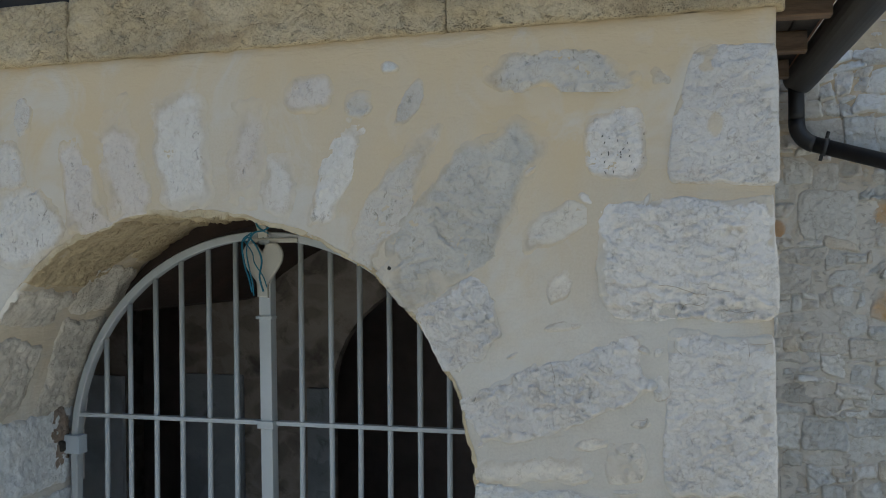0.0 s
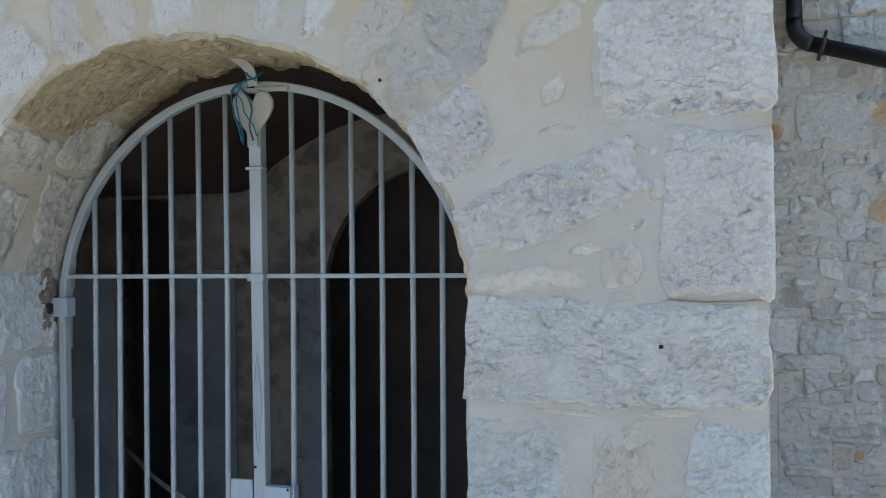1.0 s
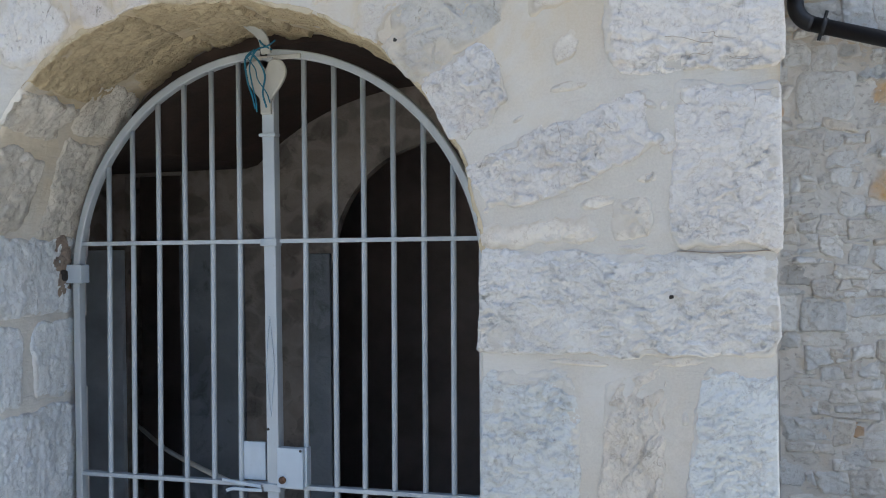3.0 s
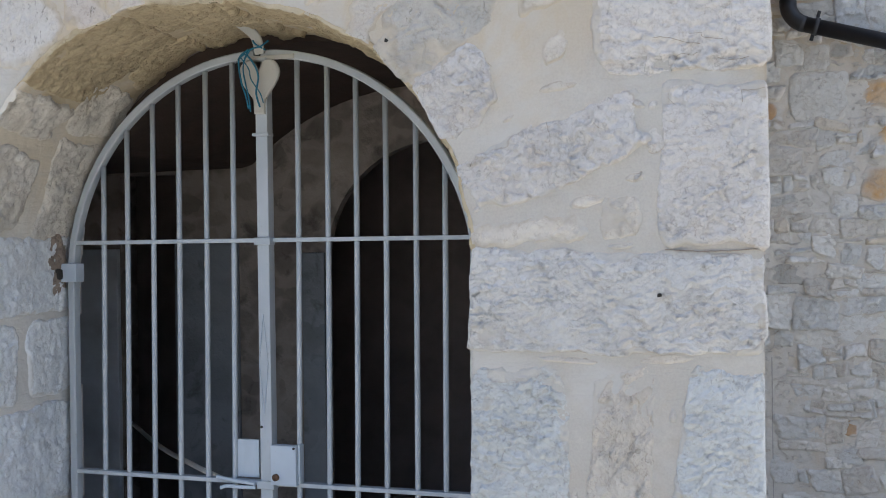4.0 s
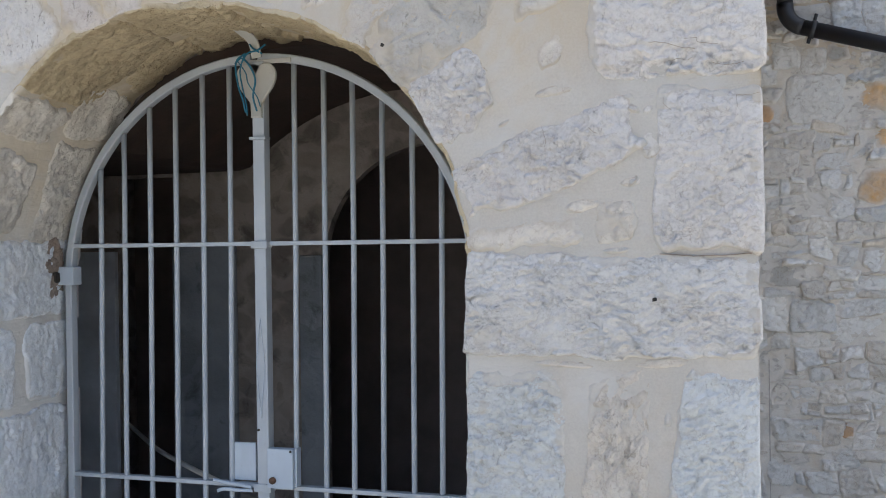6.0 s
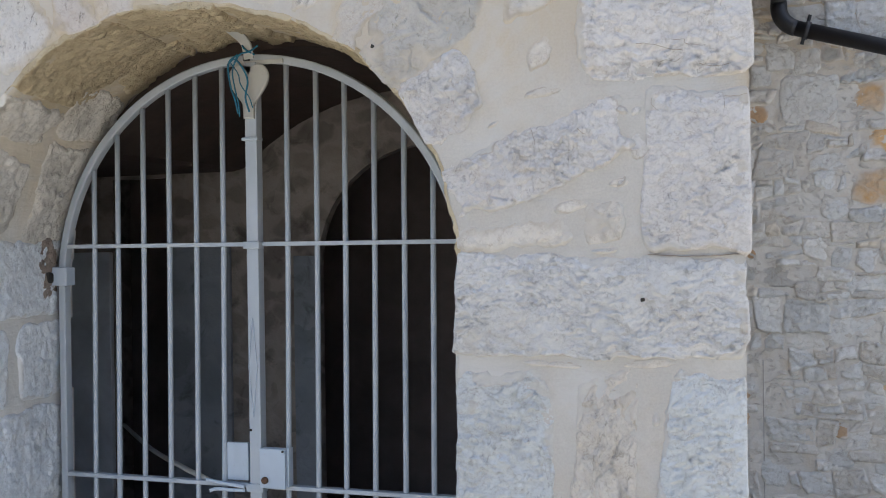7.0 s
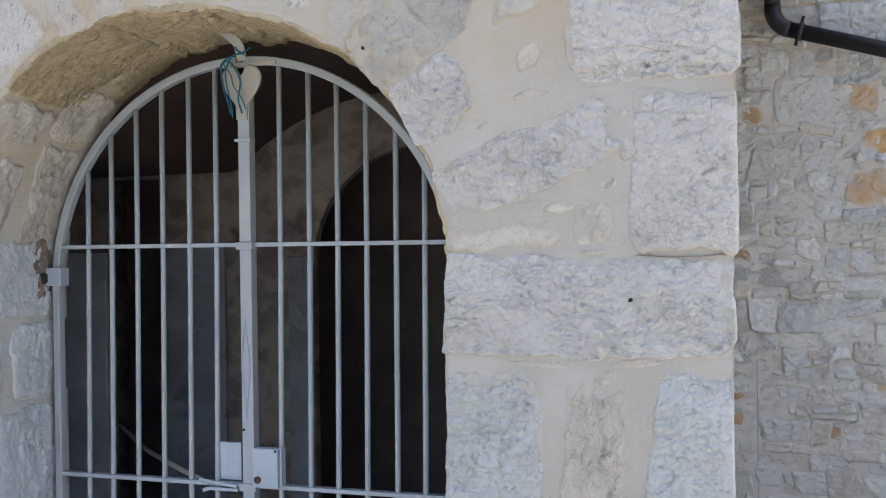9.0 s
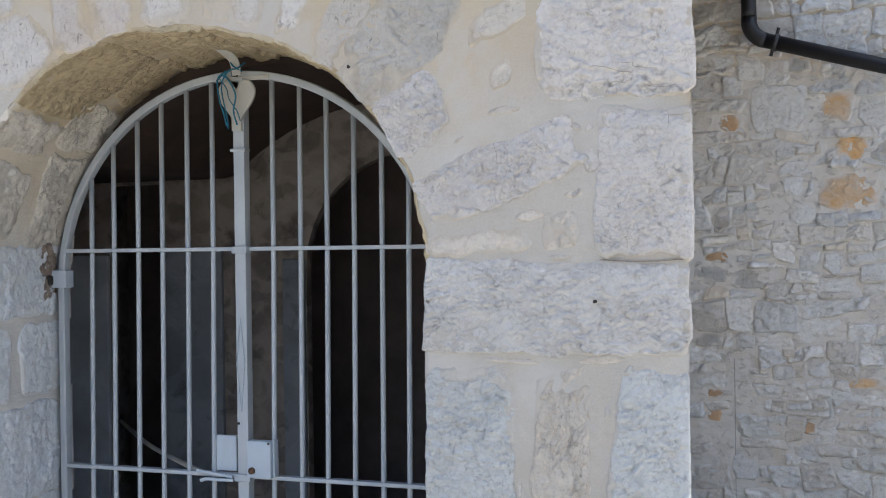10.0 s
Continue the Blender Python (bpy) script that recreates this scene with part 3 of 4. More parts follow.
def front_stone(x, z, w, h, lean, tilt, taper, kind, proud=0.006, rough=0.007, square=5.0, ragged=0.30, label="", ledges=()):
    COUNT[0] += 1
    s = Vector((math.cos(radians(tilt)), math.sin(radians(tilt)))) * w / 2
    v = Vector((-math.sin(radians(lean)), math.cos(radians(lean)))) * h / 2

    def place(a, b):
        return wrap(x + s.x * a + v.x * b, z + s.y * a + v.y * b)

    step = 0.0042 if x > -2.8 and z > 0.95 else 0.014
    drawn = {"rough": 2.3, "white": 1.7, "warm_lit": 1.5, "brown": 0.7, "pink": 0.8, "chalk": 0.8}.get(kind, 1.2)
    return patch("stone", wall_front, STONE[kind], w, h, place, step, 0.65 * proud, 1.15 * rough, COUNT[0], taper, square, ragged, label, calm=True, bed=drawn, grain=20.0, ledges=ledges)


# arch stones
front_stone(-2.607, 3.063, 0.077, 0.109, -4, -13, -0.06, "chalk", 0.003, 0.004, 3, 0.45)
front_stone(-2.717, 2.915, 0.184, 0.169, 5, 2, -0.10, "chalk", 0.004, 0.005, 3, 0.45)
front_stone(-2.637, 2.694, 0.301, 0.234, 33, 30, 0.08, "chalk", 0.004, 0.005, 3.5, 0.45)
front_stone(-2.391, 2.832, 0.142, 0.340, 15, 10, -0.37, "pink", 0.003, 0.005, 4, 0.45)
front_stone(-2.227, 2.912, 0.166, 0.403, 8, 10, -0.07, "pink", 0.003, 0.005, 4, 0.45)
front_stone(-1.994, 2.922, 0.218, 0.406, 5, -2, 0.05, "chalk", 0.004, 0.005, 4, 0.45)
front_stone(-1.760, 2.921, 0.149, 0.403, -5, -3, 0.0, "pink", 0.002, 0.005, 3.5, 0.45)
front_stone(-1.558, 3.080, 0.162, 0.129, -5, -3, 0.06, "pink", 0.002, 0.004, 3, 0.45)
front_stone(-1.658, 2.819, 0.117, 0.257, -7, 0, 0.0, "chalk", 0.002, 0.004, 3.5, 0.45)
front_stone(-1.474, 2.817, 0.095, 0.379, -23, -15, -0.14, "chalk", 0.003, 0.005, 3.5, 0.45)
front_stone(-1.389, 3.045, 0.091, 0.095, -16, -9, 0.04, "grey", 0.002, 0.005, 2.6, 0.45)
front_stone(-1.287, 3.149, 0.073, 0.044, -1, -2, 0.13, "white", 0.001, 0.004, 2.5, 0.45)
front_stone(-1.220, 3.045, 0.074, 0.163, -25, 18, -0.12, "grey", 0.002, 0.004, 2.8, 0.45)
front_stone(-1.277, 2.780, 0.128, 0.475, -33, -9, -0.13, "grey", 0.003, 0.006, 3, 0.45)
front_stone(-1.060, 2.705, 0.262, 0.650, -38, -21, 0.05, "dark", 0.003, 0.006, 3, 0.45)
# blocks of the right pier
front_stone(-0.773, 3.106, 0.511, 0.103, 0, -3, 0.03, "grey", 0.001, 0.005, 4, 0.4)
front_stone(-0.622, 2.881, 0.173, 0.184, 7, 0, 0.14, "warm_lit", 0.003, 0.007, 3.5, 0.35)
front_stone(-0.308, 2.958, 0.272, 0.363, -7, -3, -0.14, "warm_lit", 0.020, 0.006, 9, 0.2)
front_stone(-0.415, 2.570, 0.477, 0.317, 1, 0, 0.02, "warm_lit", 0.022, 0.008, 8, 0.3, ledges=((2.442, 0.11, 0.004), (2.447, 0.0, 0.005)))
front_stone(-0.810, 2.657, 0.201, 0.108, -1, 26, -0.01, "warm", 0.001, 0.005, 2.4, 0.4)
front_stone(-0.783, 2.496, 0.080, 0.096, -1, 23, 0.04, "warm", 0.002, 0.006, 2.6, 0.4)
front_stone(-0.762, 2.388, 0.118, 0.036, -20, 6, 0.11, "warm", 0.002, 0.004, 2.6, 0.2)
front_stone(-1.071, 2.388, 0.238, 0.209, 29, 28, 0.06, "warm_lit", 0.012, 0.009, 7, 0.4)
front_stone(-0.797, 2.195, 0.580, 0.171, 15, 20, 0.01, "warm_lit", 0.012, 0.010, 6, 0.4)
front_stone(-0.332, 2.143, 0.290, 0.435, -1, -3, -0.01, "warm_lit", 0.019, 0.008, 10, 0.2)
front_stone(-0.859, 1.979, 0.364, 0.085, -1, 4, 0.0, "warm", 0.002, 0.006, 4, 0.4)
front_stone(-0.588, 2.011, 0.123, 0.120, 1, 2, 0.04, "warm", 0.006, 0.007, 3.2, 0.35)
front_stone(-0.555, 2.120, 0.059, 0.028, -9, 1, 0.20, "warm", 0.002, 0.004, 2.6, 0.2)
front_stone(-0.623, 1.767, 0.859, 0.274, -2, -1, 0.0, "rough", 0.016, 0.0088, 9, 0.3)
front_stone(-0.906, 1.304, 0.301, 0.577, -1, 2, -0.04, "white", 0.010, 0.009, 8, 0.25)
front_stone(-0.603, 1.306, 0.175, 0.531, -2, 0, 0.0, "brown", 0.006, 0.009, 6, 0.2)
front_stone(-0.326, 1.329, 0.250, 0.532, -3, 5, -0.08, "white", 0.012, 0.010, 7, 0.35)
# flakes and pinning chips set in the mortar
for x, z, w, h, tilt in ((-0.546, 2.324, 0.050, 0.030, -15), (-0.505, 2.320, 0.035, 0.032, 20), (-0.496, 2.215, 0.050, 0.075, 5), (-0.453, 2.181, 0.062, 0.046, -10),
                         (-0.548, 2.121, 0.045, 0.034, 30), (-0.700, 2.056, 0.13, 0.040, 12), (-0.92, 2.300, 0.06, 0.022, 25), (-0.53, 2.735, 0.05, 0.06, 40),
                         (-0.86, 2.83, 0.07, 0.05, 35), (-0.70, 2.745, 0.05, 0.035, -20), (-0.60, 1.93, 0.11, 0.022, 5), (-0.47, 1.615, 0.16, 0.024, 4),
                         (-0.76, 1.608, 0.20, 0.020, -3), (-0.46, 1.46, 0.035, 0.07, 0), (-0.735, 1.20, 0.03, 0.10, 0)):
    front_stone(x, z, w, h, 0, tilt, 0.1, "warm" if w > 0.05 else "chalk", 0.002, 0.006, 2.6, 0.4)
# dark strip: the shade under the corner block, put in as a part
gap = random.Random(5)
line = [(-0.475 + 0.245 * k / 16, FACE - 0.002, 1.917 - 0.006 * math.sin(k / 5) + gap.uniform(-0.0012, 0.0012)) for k in range(17)]
part("open_joint", sweep_bm(line, flat_ring(0.0020, 0.008, 0.0005)), STONE["stained"], wall_front, "thin dark strip for the shade under the corner block")
# brown strips: shade of cracks and flake edges put on the corner blocks
flakes = np.array([v.co[:] for ob in wall_front.children if ob.name.startswith("stone") for v in ob.data.vertices if -1.5 < v.co.x < -0.1 and 1.7 < v.co.z < 3.0])


def on_stone(x, z):
    """The stone's surface at x and z on the facade."""
    close = flakes[np.hypot(flakes[:, 0] - x, flakes[:, 2] - z) < 0.006]
    return (x, float(close[:, 1].min()) if len(close) else FACE, z)


for wide, crack_line in ((0.0034, [(-0.498, 2.501), (-0.46, 2.498), (-0.416, 2.483), (-0.371, 2.474)]),
                         (0.003, [(-0.401, 2.504), (-0.368, 2.504), (-0.364, 2.492), (-0.311, 2.484)]),
                         (0.0034, [(-0.438, 2.432), (-0.434, 2.447), (-0.416, 2.45), (-0.393, 2.447), (-0.379, 2.452)]),
                         (0.003, [(-0.329, 2.435), (-0.304, 2.429), (-0.274, 2.427), (-0.244, 2.434)]),
                         (0.0026, [(-0.262, 2.345), (-0.23, 2.343), (-0.204, 2.348)]),
                         (0.0026, [(-0.265, 2.346), (-0.262, 2.311)]),
                         (0.0026, [(-0.46, 2.351), (-0.459, 2.331), (-0.438, 2.311)]),
                         (0.0022, [(-0.806, 2.285), (-0.800, 2.262), (-0.794, 2.244), (-0.796, 2.226)]),
                         (0.003, [(-0.668, 2.276), (-0.655, 2.262), (-0.645, 2.257)]),
                         (0.003, [(-0.985, 2.478), (-0.975, 2.462), (-0.967, 2.455), (-0.944, 2.425)])):
    bends = glide([Vector((x, 0, z)) for x, z in crack_line], 5)
    bends = [Vector(on_stone(p.x + 0.0015 * noise.noise(p * 90), p.z + 0.003 * noise.noise(p * 70))) for p in bends]
    part("fissure", sweep_bm(bends, flat_ring(0.45 * wide, 0.0010, 0.0003)), CRACK_SHADE, wall_front, "fine brown strip, crack shade put into its colour")
# small dark plugs on the stone: the shade of holes put into colour
hole_rng = random.Random(11)
cavity_plugs = [(-1.292, 2.552, 0.006), (-0.490, 1.793, 0.0062)] + [(-0.585 + hole_rng.uniform(-0.07, 0.05), 2.865 + hole_rng.uniform(-0.06, 0.05), hole_rng.uniform(0.0006, 0.0013)) for _ in range(24)]
for x, z, r in cavity_plugs:
    long = 1.2 if r > 0.0055 else hole_rng.uniform(2.5, 6.0)
    ring = [(r * hole_rng.uniform(0.6, 1.2) * math.cos(2 * math.pi * k / 8), long * r * hole_rng.uniform(0.6, 1.2) * math.sin(2 * math.pi * k / 8)) for k in range(8)]
    part("cavity", sweep_bm([(x, on_stone(x, z)[1] - 0.0015, z), (x, FACE + 0.01, z)], ring, Vector((hole_rng.uniform(-1, 1), 0, 1)).normalized()), HOLE_BLACK, wall_front, "small dark plug, the shade of a hole put into its colour")
# blocks below, down to the ground
front_stone(-0.64, 0.79, 0.84, 0.36, 0, 0, 0.0, "rough", 0.010, 0.010, 7, 0.25)
front_stone(-0.84, 0.37, 0.42, 0.38, 0, 0, 0.0, "white", 0.010, 0.010, 7, 0.25)
front_stone(-0.41, 0.37, 0.36, 0.38, 0, 0, 0.0, "white", 0.010, 0.010, 7, 0.25)
# blocks of the far pier
for k, (z, h) in enumerate(((0.3, 0.5), (0.84, 0.48), (1.36, 0.46), (1.88, 0.48), (2.36, 0.38))):
    front_stone(-3.25 + 0.04 * (k % 2), z, 0.62 - 0.1 * (k % 2), h, 0, 0, 0.0, "white", 0.008, 0.009, 6, 0.3)
    front_stone(-3.95, z, 0.64, h - 0.04, 0, 0, 0.0, "white", 0.008, 0.009, 6, 0.3)


def reveal_stone(u0, u1, d0, d1, kind="vault", proud=0.005, rough=0.010, square=4.5, ragged=0.30, smear=1.0):
    COUNT[0] += 1
    d0 = d0 or -0.015
    uc, ur, dc, dr = (u0 + u1) / 2, (u1 - u0) / 2, (d0 + d1) / 2, (d1 - d0) / 2
    long = (profile(u0, dc)[0] - profile(u1, dc)[0]).length

    def place(a, b):
        return profile(min(max(uc + ur * b, 0), 3), max(dc + dr * a, 0.0))

    return patch("stone", wall_front, STONE[kind], d1 - d0, long, place, 0.007, proud, rough, COUNT[0], 0.0, square, ragged, flip=True, smear=smear, grain=12.0, bed=1.0)


def at_angle(a0, a1):
    return 1 + a1 / 180, 1 + a0 / 180


def at_height(z0, z1):
    return 3 - z1 / SPRING, 3 - z0 / SPRING


# the visible jamb
reveal_stone(2 - 0.045, 3 - 1.695 / SPRING, 0.0, 0.72, "jamb", 0.010, 0.010, 8, 0.25, 0.7)
reveal_stone(*at_height(1.36, 1.66), 0.0, 0.31, "jamb", 0.010, 0.009, 6, 0.25, 0.7)
reveal_stone(*at_height(1.37, 1.655), 0.40, 0.72, "jamb", 0.010, 0.009, 7, 0.25, 0.7)
reveal_stone(*at_height(0.95, 1.325), 0.0, 0.72, "jamb", 0.010, 0.011, 8, 0.25, 0.7)
reveal_stone(*at_height(0.60, 0.93), 0.0, 0.38, "jamb")
reveal_stone(*at_height(0.60, 0.93), 0.42, 0.72, "jamb")
reveal_stone(*at_height(0.05, 0.57), 0.0, 0.72, "jamb")
# rust-stained stone round the hinge
reveal_stone(*at_height(1.765, 1.925), 0.545, 0.66, "stained", 0.016, 0.010, 2.6, 0.6, 0.8)
# the vault
for a0, a1, d0, d1 in ((171, 152, 0.0, 0.33), (172, 147, 0.42, 0.74), (148, 138, 0.0, 0.36), (145, 131, 0.40, 0.74), (136, 109, 0.0, 0.50),
                       (128, 108, 0.50, 0.74), (108, 84, 0.0, 0.42), (107, 82, 0.42, 0.74), (83, 64, 0.0, 0.50), (81, 62, 0.51, 0.72),
                       (63, 44, 0.0, 0.36), (61, 42, 0.38, 0.72), (42, 20, 0.0, 0.50), (19, 3, 0.0, 0.40)):
    kind = "vault" if a0 < 140 else "shoulder"
    reveal_stone(*at_angle(a0, a1), d0, d1, kind, 0.010 if a0 > 85 else 0.003, 0.013 if a0 > 85 else 0.009, 7.0, 0.4, 0.7)
# the other jamb
for z0, z1 in ((0.05, 0.5), (0.53, 0.95), (0.99, 1.6), (1.63, 1.83)):
    reveal_stone(z0 / SPRING, z1 / SPRING, 0.05, 0.70, "jamb", -0.002, 0.006)


# ---- cornice and roof ----
def rough_block(name, x0, x1, y0, y1, z0, z1, material, parent, seed, step=0.014, amp=0.016):
    bm = box_bm(x0, x1, y0, y1, z0, z1, 0.012)
    longest = max(x1 - x0, 0.1)
    bmesh.ops.subdivide_edges(bm, edges=[e for e in bm.edges if abs(e.verts[0].co.x - e.verts[1].co.x) > 0.5 * longest], cuts=int(longest / step))
    bmesh.ops.subdivide_edges(bm, edges=[e for e in bm.edges if abs(e.verts[0].co.z - e.verts[1].co.z) > 0.08], cuts=int((z1 - z0) / step))
    off = Vector((seed * 2.7, seed, 0))
    for v in bm.verts:
        if v.co.y < (y0 + y1) / 2:
            v.co += Vector((0, -1, -0.4)) * amp * (fbm(v.co * 8 + off, 4) + 0.6 * abs(fbm(v.co * 26 + off, 4)))
    return part(name, bm, material, parent, smooth=True)


cornice = tagged(new("cornice"), "weathered brown stone cornice under the roof edge", "cornice", kind="structure")
for k, (x0, x1) in enumerate(((-6.0, -4.1), (-4.099, -2.419), (-2.4175, -1.100), (-1.0985, -0.166))):
    rough_block("cornice_stone", x0, x1, FACE - 0.014 - 0.003 * (k % 2), FACE + (0.5 if k < 3 else 0.10), TOP, 3.44 + (0.03 if k > 1 else 0.0), STONE["cornice"], cornice, k + 1)


def eave_x(y):
    """The middle of the gutter at y."""
    return -0.27 + 0.14 * (6.98 - y)


EAVE = Vector((-0.14, 0.99, 0)).normalized()
roof = tagged(new("roof"), "low roof with dark boards and overhanging wooden rafters", "roof", kind="structure")
# bed under the roof edge
part("roof_bed", box_bm(-6.0, -0.2, FACE + 0.05, FACE + 0.45, 3.44, 3.60), BOARD, roof)
bm = bmesh.new()
plan = [(-6.0, FACE - 0.035), (eave_x(FACE - 0.035) - 0.02, FACE - 0.035), (eave_x(7.09) - 0.02, 7.09), (-6.0, 7.09)]
low = [bm.verts.new((x, y, 3.605)) for x, y in plan]
high = [bm.verts.new((x, y, 3.70)) for x, y in plan]
bm.faces.new(low[::-1]), bm.faces.new(high)
for k in range(4):
    bm.faces.new((low[k], low[(k + 1) % 4], high[(k + 1) % 4], high[k]))
part("roof_slab", bm, TILE, roof)
# boards under the overhang, laid along the eave
for k in range(4):
    inset = 0.10 + 0.115 * k
    bm = bmesh.new()
    pts = [(eave_x(3.42) - inset, 3.42, 3.593), (eave_x(7.08) - inset, 7.08, 3.593)]
    part("soffit_board", sweep_bm(pts, flat_ring(0.108, 0.02), Vector((0, 0, 1)), bm), BOARD, roof)
# rafters
for y in (6.62, 5.78, 4.94, 4.10):
    tip = Vector((eave_x(y) - 0.075, y, 3.535))
    back = tip + Vector((-0.55, -0.075, 0.0))
    part("rafter", sweep_bm([back, tip], flat_ring(0.10, 0.095, 0.006), Vector((0, 0, 1))), WOOD, roof, "brown wooden rafter end")

# gutter
gutter = tagged(new("gutter"), "dark half-round metal gutter along the eave", "gutter")
bm = bmesh.new()
GR = 0.095
outer = [(GR * math.cos(math.pi + math.pi * k / 14), GR * math.sin(math.pi + math.pi * k / 14)) for k in range(15)]
inner = [(0.94 * a, 0.94 * b) for a, b in outer[::-1]]
a0, a1 = Vector((eave_x(3.30) + 0.05, 3.30, 3.545)), Vector((eave_x(7.05) + 0.03, 7.05, 3.545))
trough = part("trough", sweep_bm([a0, a1], outer + inner, Vector((0, 0, 1)), bm), PIPE, gutter, smooth=False)
part("bead", sweep_bm([a0 + Vector((GR, 0, 0.0)), a1 + Vector((GR, 0, 0.0))], round_ring(0.009, 8), Vector((0, 0, 1))), PIPE, gutter)

# downpipe: out of the gutter, an elbow, then slanting along the rubble wall
downpipe = tagged(new("downpipe"), "dark round downpipe bending along the rubble wall", "downpipe")
px, py = -0.268, 6.985
pipe_line = [(px, py, 3.50), (px, py, 3.42), (px, py, 3.34)]
bend = [(px, py, 3.30)]
fall = math.tan(radians(16.5))
for k in range(1, 9):
    a = math.pi + radians(73.5) * k / 8
    bend.append((px + 0.13 + 0.13 * math.cos(a), py, 3.28 + 0.13 * math.sin(a)))
end = Vector(bend[-1])
part("pipe", sweep_bm(pipe_line + [(px, py, 3.30)], round_ring(0.045, 18), Vector((0, 1, 0))), PIPE, downpipe, smooth=True)
part("elbow", sweep_bm(bend, round_ring(0.0475, 18), Vector((0, 1, 0))), PIPE, downpipe, smooth=True)
run_end = end + Vector((2.6, 0, -2.6 * fall))
part("pipe", sweep_bm([end, run_end], round_ring(0.045, 18), Vector((0, 1, 0))), PIPE, downpipe, smooth=True)
clamp_at = end + Vector((0.045, 0, -0.045 * fall))
clamp = part("clamp", sweep_bm([clamp_at, clamp_at + Vector((0.028, 0, -0.028 * fall))], round_ring(0.052, 18), Vector((0, 1, 0))), PIPE, downpipe, smooth=True)
n = Vector((math.sin(radians(16.5)), 0, math.cos(radians(16.5))))
part("clamp_bolt", sweep_bm([clamp_at + n * 0.04 + Vector((0.01, -0.01, 0)), clamp_at + n * 0.085 + Vector((0.01, -0.01, 0))], round_ring(0.010, 8), Vector((0, 1, 0))), PIPE, clamp)
part("wall_clip", sweep_bm([clamp_at - n * 0.085 + Vector((0.01, 0.0, 0)), clamp_at - n * 0.03 + Vector((0.01, 0.0, 0))], flat_ring(0.02, 0.02), Vector((0, 1, 0))), PIPE, clamp)

# ---- rubble wall ----
RUBBLE = 7.106
rows_v = []
NX, NZ = 150, 200
for j in range(NZ):
    z = 4.6 * j / (NZ - 1)
    for i in range(NX):
        x = -1.2 + 2.6 * i / (NX - 1)
        p = Vector((x, RUBBLE, z))
        rows_v.append(p + Vector((0, 0.0 - 0.005 * fbm(p * 5, 3) - 0.0025 * fbm(p * 22, 3), 0)))
wall_rubble = mesh_object("wall_rubble", rows_v, grid_faces(NX, NZ), RUBBLE_MORTAR)
tagged(wall_rubble, "tall wall of mixed rubble stones in smeared mortar", "wall", kind="structure")
for x0, x1, z0, z1 in ((-6.2, -1.2, 0, 7), (1.4, 6, 0, 7), (-1.2, 1.4, 4.6, 7)):
    part("wall_panel", box_bm(x0, x1, RUBBLE, RUBBLE + 0.4, z0, z1), RUBBLE_MORTAR, wall_rubble)
part("wall_core", box_bm(-1.2, 1.4, RUBBLE + 0.03, RUBBLE + 0.4, 0, 4.6), RUBBLE_MORTAR, wall_rubble)

taken = []


def rubble_stone(x, z, w, h, kind, proud=0.004, rough=0.008, square=None, tilt=0.0, sides=None):
    COUNT[0] += 1
    taken.append((x - w / 2, x + w / 2, z - h / 2, z + h / 2))
    c, s = math.cos(radians(tilt)), math.sin(radians(tilt))

    def place(a, b):
        dx, dz = a * w / 2, b * h / 2
        return Vector((x + dx * c - dz * s, RUBBLE, z + dx * s + dz * c)), Vector((0, -1, 0))

    return patch("stone", wall_rubble, STONE[kind], w, h, place, 0.0075, proud, rough, COUNT[0],
                 random.uniform(-0.12, 0.12), square or random.uniform(4, 9), random.uniform(0.2, 0.4), sides=random.choice((4, 5, 5, 6, 7)) if sides is None else sides, soft=0.004, swell=1.06, tip=1.0, smear=1.0, grain=11.0, bed=1.4)


rubble_stone(-0.111, 2.761, 0.309, 0.272, "pale", 0.012, 0.006, 6, sides=0)
rubble_stone(-0.272, 3.014, 0.148, 0.157, "pale", 0.012, 0.006, 4)
rubble_stone(-0.115, 2.971, 0.129, 0.138, "pale", 0.010, 0.008, 4)
rubble_stone(-0.440, 3.046, 0.185, 0.116, "blue", 0.002)
rubble_stone(0.224, 2.752, 0.195, 0.178, "orange", 0.0028, 0.010)
rubble_stone(0.285, 2.518, 0.197, 0.135, "orange", 0.0028, 0.010)
rubble_stone(0.285, 2.253, 0.329, 0.210, "orange", 0.0028, 0.010)
rubble_stone(0.384, 1.108, 0.233, 0.094, "orange", 0.0028, 0.010)
rubble_stone(0.048, 0.847, 0.080, 0.092, "rust", 0.012)
rubble_stone(-0.497, 1.020, 0.085, 0.053, "rust")
rubble_stone(-0.514, 0.893, 0.087, 0.081, "rust")
rubble_stone(-0.409, 2.689, 0.117, 0.092, "rust", 0.001)
rubble_stone(-0.487, 1.872, 0.118, 0.060, "rust")
rubble_stone(-0.287, 1.718, 0.182, 0.121, "slate")
rubble_stone(-0.518, 1.366, 0.169, 0.091, "slate", 0.0)
rubble_stone(-0.531, 1.768, 0.238, 0.095, "slate", 0.0)
rubble_stone(0.024, 3.016, 0.145, 0.111, "slate", 0.0)
rubble_stone(0.051, 1.849, 0.096, 0.129, "blue", 0.010, tilt=-12)
rubble_stone(0.187, 1.836, 0.110, 0.119, "blue", 0.012, tilt=-20)
rubble_stone(0.038, 0.690, 0.128, 0.096, "blue", 0.010)
rubble_stone(0.225, 1.692, 0.221, 0.101, "blue")
rubble_stone(0.110, 1.430, 0.255, 0.149, "blue")
rubble_stone(0.030, 2.125, 0.144, 0.121, "blue", 0.010)
rubble_stone(0.432, 2.740, 0.169, 0.175, "pale", 0.010)
rubble_stone(-0.317, 0.587, 0.149, 0.165, "blue")
